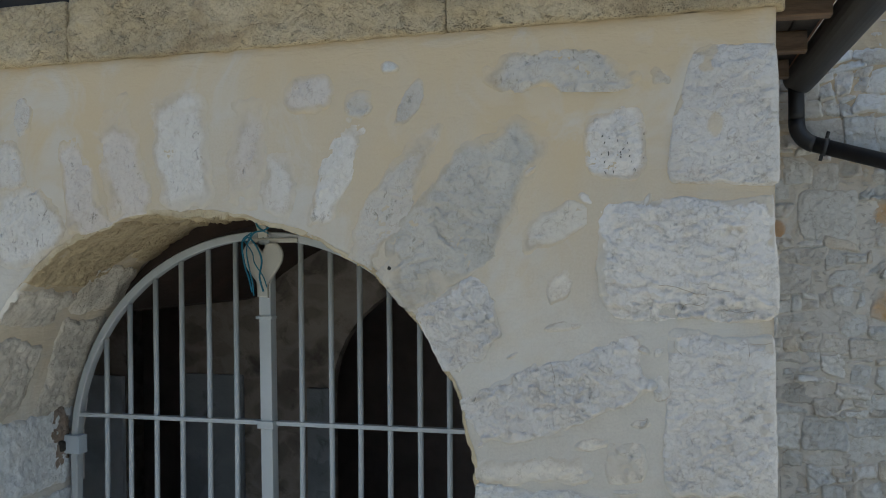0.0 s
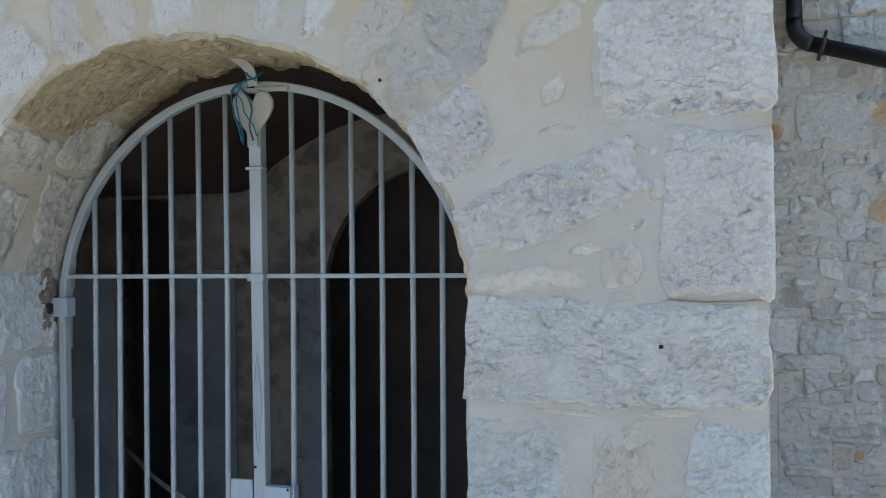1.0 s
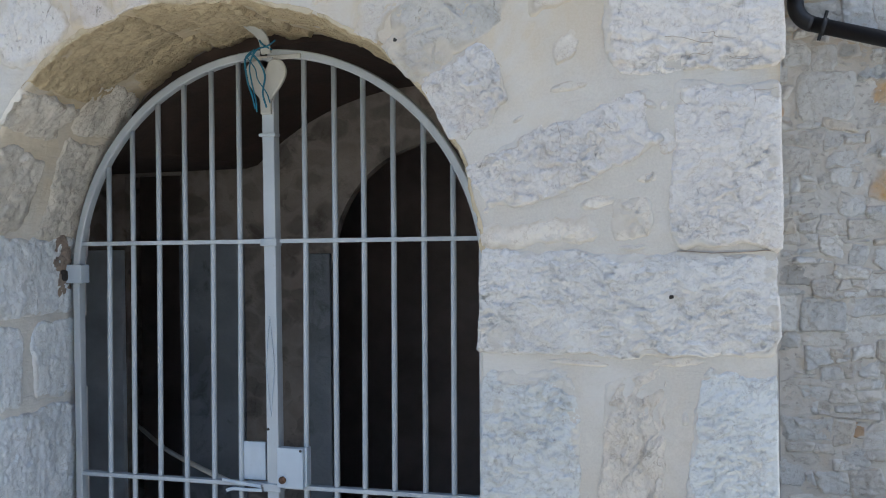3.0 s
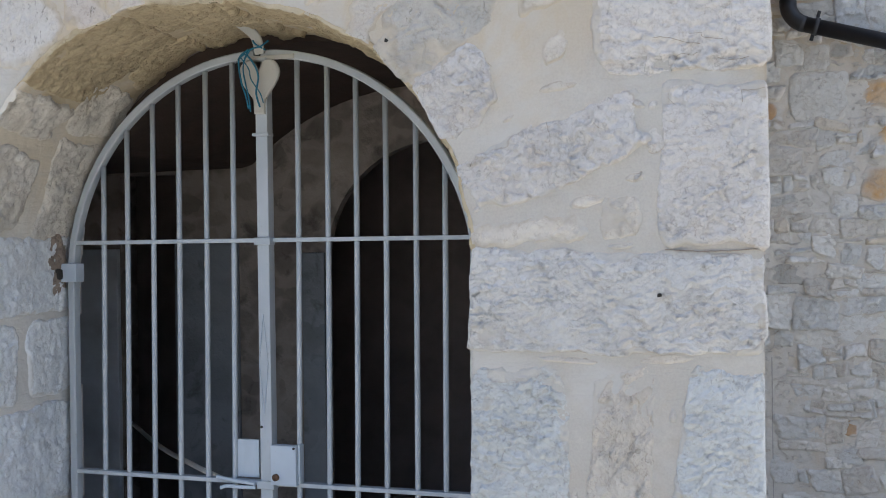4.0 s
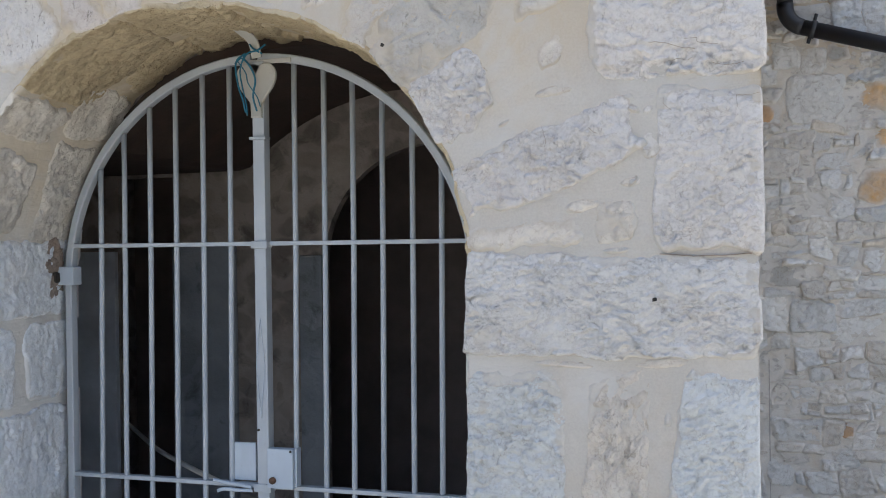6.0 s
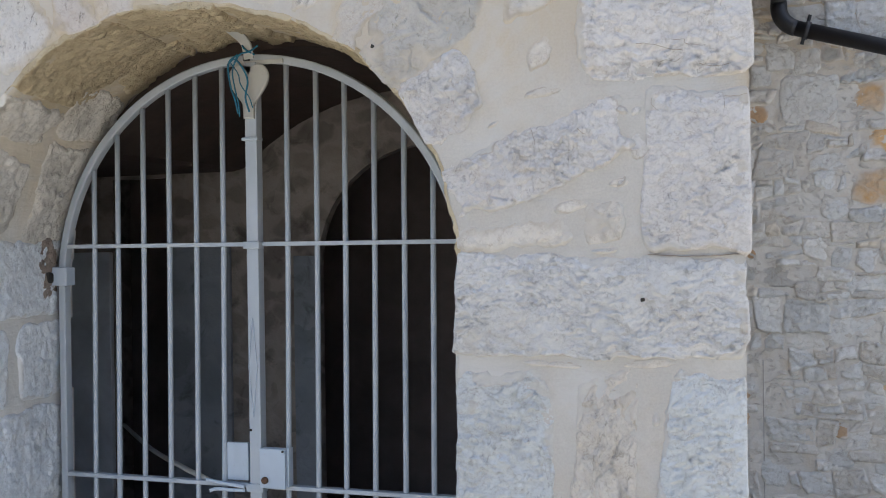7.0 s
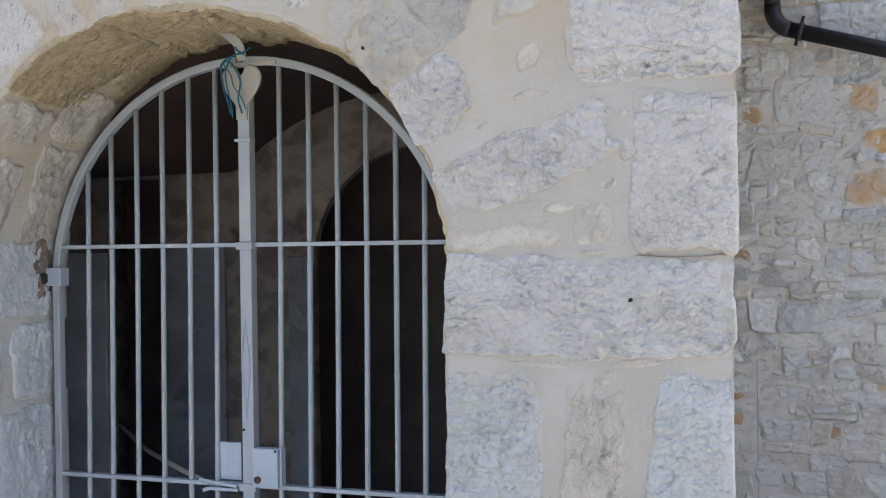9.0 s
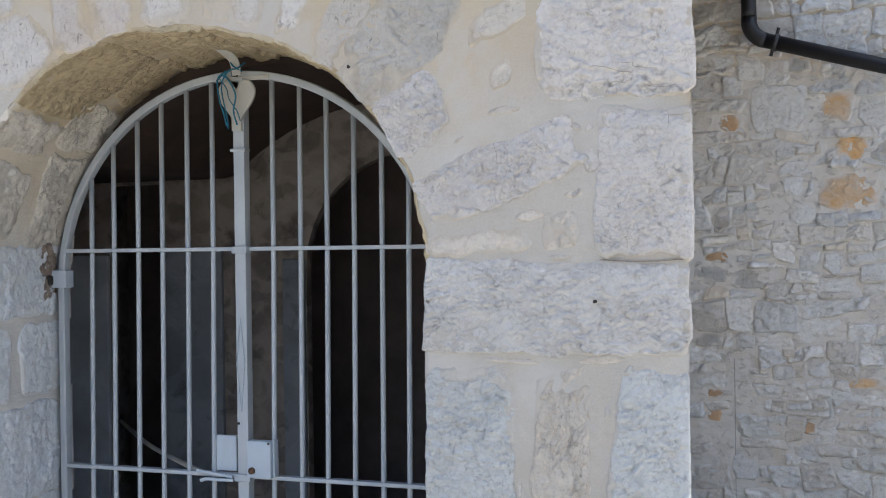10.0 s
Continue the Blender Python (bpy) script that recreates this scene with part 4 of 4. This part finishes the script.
rubble_stone(-0.546, 1.107, 0.187, 0.083, "blue")
rubble_stone(-0.015, 2.396, 0.145, 0.097, "blue", 0.008)
rubble_stone(-0.033, 2.293, 0.112, 0.095, "blue", 0.010)
rubble_stone(0.285, 0.628, 0.110, 0.062, "blue")


def rubble_cell(corners, kind, proud, rough, tip, smear):
    """A stone that fills a crooked four-sided cell of the wall; corners run round it from the lower left."""
    COUNT[0] += 1
    p00, p10, p11, p01 = [Vector((x, RUBBLE, z)) for x, z in corners]
    w, h = ((p10 - p00).length + (p11 - p01).length) / 2, ((p01 - p00).length + (p11 - p10).length) / 2

    def place(a, b):
        f, g = (a + 1) / 2, (b + 1) / 2
        return p00 * (1 - f) * (1 - g) + p10 * f * (1 - g) + p11 * f * g + p01 * (1 - f) * g, Vector((0, -1, 0))

    return patch("stone", wall_rubble, STONE[kind], w, h, place, 0.0085, proud, rough, COUNT[0], 0.0, rng.uniform(7, 14), rng.uniform(0.15, 0.3), soft=0.003, swell=1.07, tip=tip, smear=smear, grain=9.0, bed=1.9)


def clear_of_taken(x0, x1, z0, z1):
    """The cell cut back from the stones that are already set; None where nothing useful is left."""
    for a, b, c, d in taken[:SET]:
        if x0 < b and x1 > a and z0 < d and z1 > c:
            cuts = ((x1 - a, "x1"), (b - x0, "x0"), (z1 - c, "z1"), (d - z0, "z0"))
            side = min(cuts)[1]
            x0, x1 = (b if side == "x0" else x0), (a if side == "x1" else x1)
            z0, z1 = (d if side == "z0" else z0), (c if side == "z1" else z1)
            if x1 - x0 < 0.045 or z1 - z0 < 0.03:
                return None
    return x0, x1, z0, z1


rng = random.Random(7)
SET = len(taken)
cells = []
z = 0.34
while z < 4.05:
    h = rng.uniform(0.075, 0.16)
    x = -0.70 + rng.uniform(0, 0.1)
    while x < 0.56:
        w = rng.uniform(0.9, 2.4) * h
        pick = rng.random()
        if pick < 0.22:
            cells += [(x, x + w, z, z + 0.46 * h), (x, x + w * 0.55, z + 0.5 * h, z + h), (x + w * 0.58, x + w, z + 0.5 * h, z + h)]
        elif pick < 0.40:
            cells += [(x, x + 0.45 * w, z, z + h), (x + 0.48 * w, x + w, z, z + 0.55 * h), (x + 0.48 * w, x + w, z + 0.58 * h, z + h)]
        else:
            cells.append((x, x + w, z, z + h))
        x += w + rng.uniform(0.003, 0.010)
    z += h + rng.uniform(0.003, 0.008)


def swayed(x, z):
    """Courses that heave and lean together, with a little disorder at each corner."""
    v = 0.06 * noise.noise_vector(Vector((x * 2.6, 1.7, z * 2.6))) + 0.034 * noise.noise_vector(Vector((x * 8, 5.1, z * 8)))
    return x + v.x + rng.uniform(-0.014, 0.014), z + v.z + rng.uniform(-0.011, 0.011)


for x0, x1, z0, z1 in cells:
    cell = clear_of_taken(x0, x1, z0, z1)
    if cell is None or len(taken) > 298 or (cell[2] < 1.24 and cell[0] - 0.01 < -0.385 < cell[1] + 0.01):
        continue
    x0, x1, z0, z1 = cell
    taken.append(cell)
    kind = rng.choices(("common", "blue", "pale", "warm"), (46, 28, 20, 6))[0]
    bold = rng.random() < 0.4
    rubble_cell([swayed(x0, z0), swayed(x1, z0), swayed(x1, z1), swayed(x0, z1)], kind, rng.uniform(0.012, 0.020) if bold else rng.uniform(0.007, 0.012),
                rng.uniform(0.014, 0.024), rng.uniform(0.4, 0.9), rng.uniform(0.2, 0.6) if bold else rng.uniform(0.7, 1.5))
# small chips that pin the gaps, too many to count
front = np.array([(v.co.x, v.co.z) for ob in wall_rubble.children if ob.name.startswith("stone") for v in ob.data.vertices if v.co.y < RUBBLE - 0.004])
filled = np.zeros((140, 400), bool)
filled[np.clip(((front[:, 0] + 0.75) / 0.01).astype(int), 0, 139), np.clip((front[:, 1] / 0.01).astype(int), 0, 399)] = True
chip_v, chip_f = [], []
for _ in range(9000):
    if len(chip_v) > 12 * 420:
        break
    x, z, w, h = rng.uniform(-0.66, 0.54), rng.uniform(0.38, 3.9), rng.uniform(0.012, 0.042), rng.uniform(0.007, 0.018)
    i0, j0 = int((x + 0.75) / 0.01), int(z / 0.01)
    if filled[max(i0 - 1, 0):i0 + 2, max(j0 - 1, 0):j0 + 2].sum() > 2 or abs(x + 0.385) < w and z < 1.26:
        continue
    filled[i0 - 1:i0 + 2, j0] = True
    turn, high, base = rng.uniform(-0.6, 0.6), rng.uniform(0.004, 0.010), len(chip_v)
    lean_x, lean_z = rng.uniform(-0.12, 0.12), rng.uniform(-0.15, 0.15)
    angles = sorted(rng.uniform(0, 2 * math.pi) for _ in range(6))
    for depth, size in ((-0.008, 1.08), (1.0, 0.86)):
        for a in angles:
            u, v = w * size * math.cos(a), h * size * math.sin(a)
            dx, dz = u * math.cos(turn) - v * math.sin(turn), u * math.sin(turn) + v * math.cos(turn)
            out = -0.008 if depth < 0 else high + lean_x * dx + lean_z * dz
            chip_v.append((x + dx, RUBBLE - out, z + dz))
    chip_f += [(base + k, base + (k + 1) % 6, base + 6 + (k + 1) % 6, base + 6 + k) for k in range(6)] + [tuple(base + 6 + k for k in range(6))]
chips = mesh_object("pinning_chips", chip_v, chip_f, STONE["common"], wall_rubble, "small grey chips pinned in the mortar", smooth=False)
tagged(chips, kind="stuff")
# a straight vertical joint between two phases of building
part("joint", box_bm(-0.3875, -0.3825, RUBBLE - 0.003, RUBBLE + 0.02, 0.1, 1.24), STONE["slate"], wall_rubble)

# ---- the room behind the gate ----
INNER, BACK = FACE + DEPTH, 5.45
DOOR = (-3.70, -3.355, 2.325)
NICHE_X, NICHE_Z, NICHE_R = -1.86, 1.85, 0.61


def extrude_outline(name, outline, y0, y1, material, label):
    bm = bmesh.new()
    front = [bm.verts.new((x, y0, z)) for x, z in outline]
    face = bm.faces.new(front)
    made = bmesh.ops.extrude_face_region(bm, geom=[face])
    bmesh.ops.translate(bm, vec=(0, y1 - y0, 0), verts=[v for v in made["geom"] if isinstance(v, bmesh.types.BMVert)])
    bmesh.ops.triangulate(bm, faces=bm.faces)
    ob = part(name, bm, material, None)
    return tagged(ob, label, name.split("_")[0], kind="structure")


arch = [(NICHE_X + NICHE_R * math.cos(math.pi * k / 24), NICHE_Z + 0.98 * NICHE_R * math.sin(math.pi * k / 24)) for k in range(24, -1, -1)]
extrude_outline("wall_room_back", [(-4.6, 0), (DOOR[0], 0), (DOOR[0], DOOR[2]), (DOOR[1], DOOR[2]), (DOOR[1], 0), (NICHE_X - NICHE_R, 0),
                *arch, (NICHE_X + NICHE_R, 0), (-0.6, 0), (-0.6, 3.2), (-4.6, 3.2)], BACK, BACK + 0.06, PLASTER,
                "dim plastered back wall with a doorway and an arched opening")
VX, VZ, VR = -1.95, 1.32, 1.40
vault = [(VX + VR * math.sin(radians(a)), VZ + VR * math.cos(radians(a))) for a in range(42, -46, -4)]
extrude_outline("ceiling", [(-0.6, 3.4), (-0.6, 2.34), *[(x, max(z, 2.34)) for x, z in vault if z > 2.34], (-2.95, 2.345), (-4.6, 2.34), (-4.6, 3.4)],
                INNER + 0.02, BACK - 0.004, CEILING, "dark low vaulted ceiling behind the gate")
for name, x0, x1, y0, y1, z0, z1, mat_, label in (
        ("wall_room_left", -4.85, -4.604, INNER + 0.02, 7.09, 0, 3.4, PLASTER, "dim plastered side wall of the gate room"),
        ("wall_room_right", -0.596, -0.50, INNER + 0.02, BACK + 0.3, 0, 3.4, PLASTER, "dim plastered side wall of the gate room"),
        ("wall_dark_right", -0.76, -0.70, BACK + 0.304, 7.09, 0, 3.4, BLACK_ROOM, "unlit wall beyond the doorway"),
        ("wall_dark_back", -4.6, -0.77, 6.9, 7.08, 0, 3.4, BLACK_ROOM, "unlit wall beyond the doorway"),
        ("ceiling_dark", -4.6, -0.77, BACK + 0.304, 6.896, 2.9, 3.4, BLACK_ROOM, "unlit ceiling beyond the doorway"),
        ("floor", -4.6, -0.6, INNER + 0.02, 6.896, -0.1, 0.02, FLOOR, "dark stone floor of the gate room"),
        ("wall_left_end", -6.0, -5.8, FACE + 0.02, 7.09, 0, 3.6, MORTAR, "plain mortared end wall")):
    tagged(part(name, box_bm(x0, x1, y0, y1, z0, z1), mat_, None), label, name.split("_")[0], kind="structure")
# added panel: its pale blue-grey stands for daylight on the back wall
tagged(part("pilaster", box_bm(-4.6, DOOR[0] - 0.004, BACK - 0.035, BACK - 0.003, 0.021, 1.93, 0.006), DAYLIT_PLASTER, None), "added pale panel beside the dark doorway, daylight put into its colour", "pilaster", kind="structure")
# smooth bands, ended where the skylight put into their colour stops
for x0, x1, z1 in ((DOOR[1] + 0.004, -2.97, 1.955), (-2.60, NICHE_X - NICHE_R - 0.004, 1.90)):
    tagged(part("pilaster", box_bm(x0, x1, BACK - 0.028, BACK - 0.003, 0.021, z1, 0.006), SKYLIT_PLASTER, None), "smooth plaster band on the dim back wall, skylight put into its grey", "pilaster", kind="structure")
# inner leaf of the front wall, round the opening
inner_arch = [(BACK_X + 0.94 * math.cos(math.pi * k / 24), SPRING + 0.925 * math.sin(math.pi * k / 24)) for k in range(24, -1, -1)]
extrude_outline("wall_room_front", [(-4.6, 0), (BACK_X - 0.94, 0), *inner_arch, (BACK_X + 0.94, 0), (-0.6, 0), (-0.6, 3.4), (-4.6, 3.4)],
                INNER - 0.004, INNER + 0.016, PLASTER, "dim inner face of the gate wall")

# ---- the gate ----
GY = 4.035
GX, GZ, GATE_R = -2.072, 1.815, 0.855
POST_X = -2.063
FLAT = 0.990                            # the arch is a little flatter than round
gate = tagged(new("iron_gate"), "pale grey painted iron double gate with arched top, closed", "gate")


def arc_z(x, r=GATE_R):
    return GZ + FLAT * math.sqrt(max(r * r - (x - GX) ** 2, 0))


def frame_bar(sign):
    pts = [(GX + sign * GATE_R, GY, 0.06 + 0.35 * k) for k in range(5)] + [(GX + sign * GATE_R, GY, 1.80)]
    seq = np.linspace(2, 89, 30) if sign > 0 else np.linspace(178, 91, 30)
    pts += [(GX + GATE_R * math.cos(radians(a)), GY, GZ + FLAT * GATE_R * math.sin(radians(a))) for a in seq]
    return sweep_bm(pts, flat_ring(0.031, 0.040, 0.004))


part("arched_frame", frame_bar(-1), PAINT, gate)
part("arched_frame", frame_bar(1), PAINT, gate)
LEFT_BARS = [-2.782, -2.671, -2.552, -2.435, -2.314, -2.196]
RIGHT_BARS = [-1.922, -1.801, -1.686, -1.570, -1.454, -1.344, -1.24]
wob = random.Random(3)
for x in LEFT_BARS + RIGHT_BARS:
    top = arc_z(x, GATE_R - 0.012)
    drift = wob.uniform(-0.004, 0.004)
    pts = [(x - 0.012 + drift, GY, 0.07), (x - 0.006 + drift * 0.5, GY, 1.0), (x + 0.003, GY, 1.9), (x + 0.006, GY, top)]
    part("bar", sweep_bm(pts, round_ring(0.0105, 12)), PAINT, gate, smooth=True)
for z, x0, x1 in ((1.962, GX - GATE_R, POST_X - 0.005), (1.962, POST_X + 0.03, GX + GATE_R), (1.047, GX - GATE_R, POST_X - 0.005), (1.047, POST_X + 0.03, GX + GATE_R),
                  (0.12, GX - GATE_R, POST_X - 0.005), (0.12, POST_X + 0.03, GX + GATE_R)):
    part("crossbar", box_bm(x0 + 0.012, x1, GY - 0.017, GY + 0.017, z - 0.008, z + 0.008, 0.002), PAINT, gate)
post = part("centre_post", box_bm(POST_X - 0.013, POST_X + 0.036, GY - 0.033, GY + 0.012, 0.05, 2.645, 0.004), PAINT, gate)
for z, w, h in ((2.357, 0.040, 0.012), (1.958, 0.040, 0.028), (1.045, 0.042, 0.030)):
    part("collar", box_bm(POST_X + 0.011 - 0.85 * w, POST_X + 0.011 + 0.85 * w, GY - 0.043, GY - 0.0, z - h / 2, z + h / 2, 0.003), PAINT, post)
# engraved lozenge on the post
loz = [(POST_X + 0.008, 1.685), (POST_X + 0.026, 1.50), (POST_X + 0.008, 1.31), (POST_X - 0.010, 1.50)]
for (xa, za), (xb, zb) in zip(loz, loz[1:] + loz[:1]):
    part("lozenge_line", sweep_bm([(xa, GY - 0.0355, za), (xb, GY - 0.0355, zb)], flat_ring(0.0022, 0.003, 0.0005)), PAINT_WHITE, post)
# dark disc; the hole's shade is put into its colour
part("bolt_hole", sweep_bm([(POST_X - 0.005, GY - 0.037, 1.262), (POST_X - 0.005, GY - 0.030, 1.262)], round_ring(0.005, 10), Vector((0, 0, 1))), HOLE_BLACK, post)
# heart ornament over the post
bm = bmesh.new()
outline = []
for k in range(48):
    a = 2 * math.pi * k / 48
    hx = 16 * math.sin(a) ** 3
    hz = 13 * math.cos(a) - 5 * math.cos(2 * a) - 2 * math.cos(3 * a) - math.cos(4 * a)
    stretch = 1.0 + 0.25 * max(0.0, -hz / 17)
    half = abs(hx) * 0.0052
    if hz < -3:
        half = max(half, 0.0225)         # the tip runs out into the post
    outline.append((-2.054 + math.copysign(half, math.sin(a)), 2.563 + hz * 0.0062 * stretch))
ring0 = [bm.verts.new((x, GY - 0.030, z)) for x, z in outline]
ring1 = [bm.verts.new((x, GY - 0.041, z)) for x, z in outline]
ring2 = [bm.verts.new((-2.054 + (x + 2.054) * 0.90, GY - 0.044, 2.555 + (z - 2.555) * 0.95)) for x, z in outline]
for r0, r1 in ((ring0, ring1), (ring1, ring2)):
    for k in range(48):
        bm.faces.new((r0[k], r0[(k + 1) % 48], r1[(k + 1) % 48], r1[k]))
bm.faces.new(ring2), bm.faces.new(ring0[::-1])
bmesh.ops.triangulate(bm, faces=[f for f in bm.faces if len(f.verts) > 4])
part("heart_ornament", bm, PAINT_WARM_LIT, gate, "pale heart-shaped iron ornament")
part("top_plate", box_bm(-2.12, -1.915, GY - 0.030, GY - 0.022, 2.634, 2.652, 0.003), PAINT_WARM_LIT, gate)
# lock
lock = part("lock_box", box_bm(-2.025, -1.919, GY - 0.052, GY - 0.012, 1.050, 1.198, 0.004), PAINT_WHITE, gate, "off-white lock box")
part("lock_lip", box_bm(-1.918, -1.910, GY - 0.036, GY + 0.000, 1.056, 1.200, 0.002), PAINT_WHITE, lock)
bm = sweep_bm([(-2.001, GY - 0.053, 1.080), (-2.001, GY - 0.058, 1.080), (-2.001, GY - 0.061, 1.080)], round_ring(0.0135, 14), Vector((0, 0, 1)))
part("lock_knob", bm, RUST, lock, "rusty brown knob", smooth=True)
part("rivet", sweep_bm([(-1.927, GY - 0.051, 1.190), (-1.927, GY - 0.055, 1.190)], round_ring(0.005, 8), Vector((0, 0, 1))), HOLE_BLACK, lock)
part("strike_plate", box_bm(-2.192, -2.100, GY + 0.000, GY + 0.014, 1.062, 1.206, 0.003), PAINT_WHITE, gate)
# latch lever lying on the lower crossbar
part("latch_lever", sweep_bm(glide([(-2.265, GY - 0.032, 1.064), (-2.20, GY - 0.034, 1.056), (-2.10, GY - 0.036, 1.046)]), flat_ring(0.012, 0.008, 0.002)), PAINT_WHITE, gate)
part("latch_lever", sweep_bm(glide([(-2.250, GY - 0.030, 1.022), (-2.22, GY - 0.030, 1.031), (-2.17, GY - 0.030, 1.030), (-2.10, GY - 0.030, 1.032)]), flat_ring(0.013, 0.008, 0.002)), PAINT_WHITE, gate)
# hinge bracket let into the stone
hinge = part("hinge_bracket", box_bm(-3.02, -2.890, GY - 0.035, GY + 0.020, 1.806, 1.880, 0.004), PAINT_WHITE, gate)
# dark block by the hinge, coloured as the shade inside its socket
hole = part("rusty_socket", box_bm(-3.03, -2.950, GY - 0.064, GY - 0.030, 1.815, 1.860, 0.012), HOLE_BLACK, wall_front)

# strap from the vault to the gate's top
strap = sweep_bm(glide([(-2.103, 3.90, 2.778), (-2.078, 3.93, 2.752), (-2.054, 3.975, 2.715), (-2.046, 3.99, 2.655)]), flat_ring(0.046, 0.008, 0.002), Vector((0.2, 1, 0.3)).normalized())
tagged(part("metal_strap", strap, PAINT_WARM_LIT, None), "bent pale metal strap from the vault to the gate top", "strap")

# teal ribbon tied round the heart
ribbon = tagged(new("ribbon"), "faded teal ribbon knotted round the heart ornament", "ribbon")
RY = GY - 0.062
for pts, r in (([(-2.00, RY, 2.700), (-2.035, RY, 2.680), (-2.075, RY, 2.672), (-2.10, RY, 2.640)], 0.006),
               ([(-2.075, RY + 0.01, 2.715), (-2.055, RY, 2.690), (-2.02, RY + 0.01, 2.668)], 0.006),
               ([(-2.085, RY, 2.672), (-2.125, RY, 2.640), (-2.118, RY, 2.56), (-2.098, RY, 2.50), (-2.090, RY + 0.006, 2.452)], 0.0065),
               ([(-2.09, RY, 2.665), (-2.108, RY, 2.61), (-2.10, RY, 2.55), (-2.084, RY, 2.485), (-2.08, RY, 2.44)], 0.005),
               ([(-2.13, RY, 2.635), (-2.10, RY, 2.655), (-2.065, RY, 2.62), (-2.045, RY, 2.57), (-2.055, RY, 2.51), (-2.040, RY, 2.455)], 0.0065),
               ([(-2.12, RY, 2.648), (-2.085, RY, 2.60), (-2.075, RY, 2.56), (-2.04, RY, 2.51), (-2.025, RY, 2.47)], 0.004)):
    part("strand", sweep_bm(glide(pts), flat_ring(1.0 * r, 0.5 * r, 0.0004)), TEAL, ribbon, smooth=True)

# rope from the latch back to the doorway
rope = sweep_bm(glide([(-2.26, GY + 0.01, 1.045), (-2.62, 4.40, 1.015), (-3.10, 4.88, 0.985), (-3.655, 5.455, 0.985)], 14), round_ring(0.011, 8))
tagged(part("rope", rope, ROPE, None, smooth=True), "pale rope tied from the gate latch to the dark doorway", "rope")
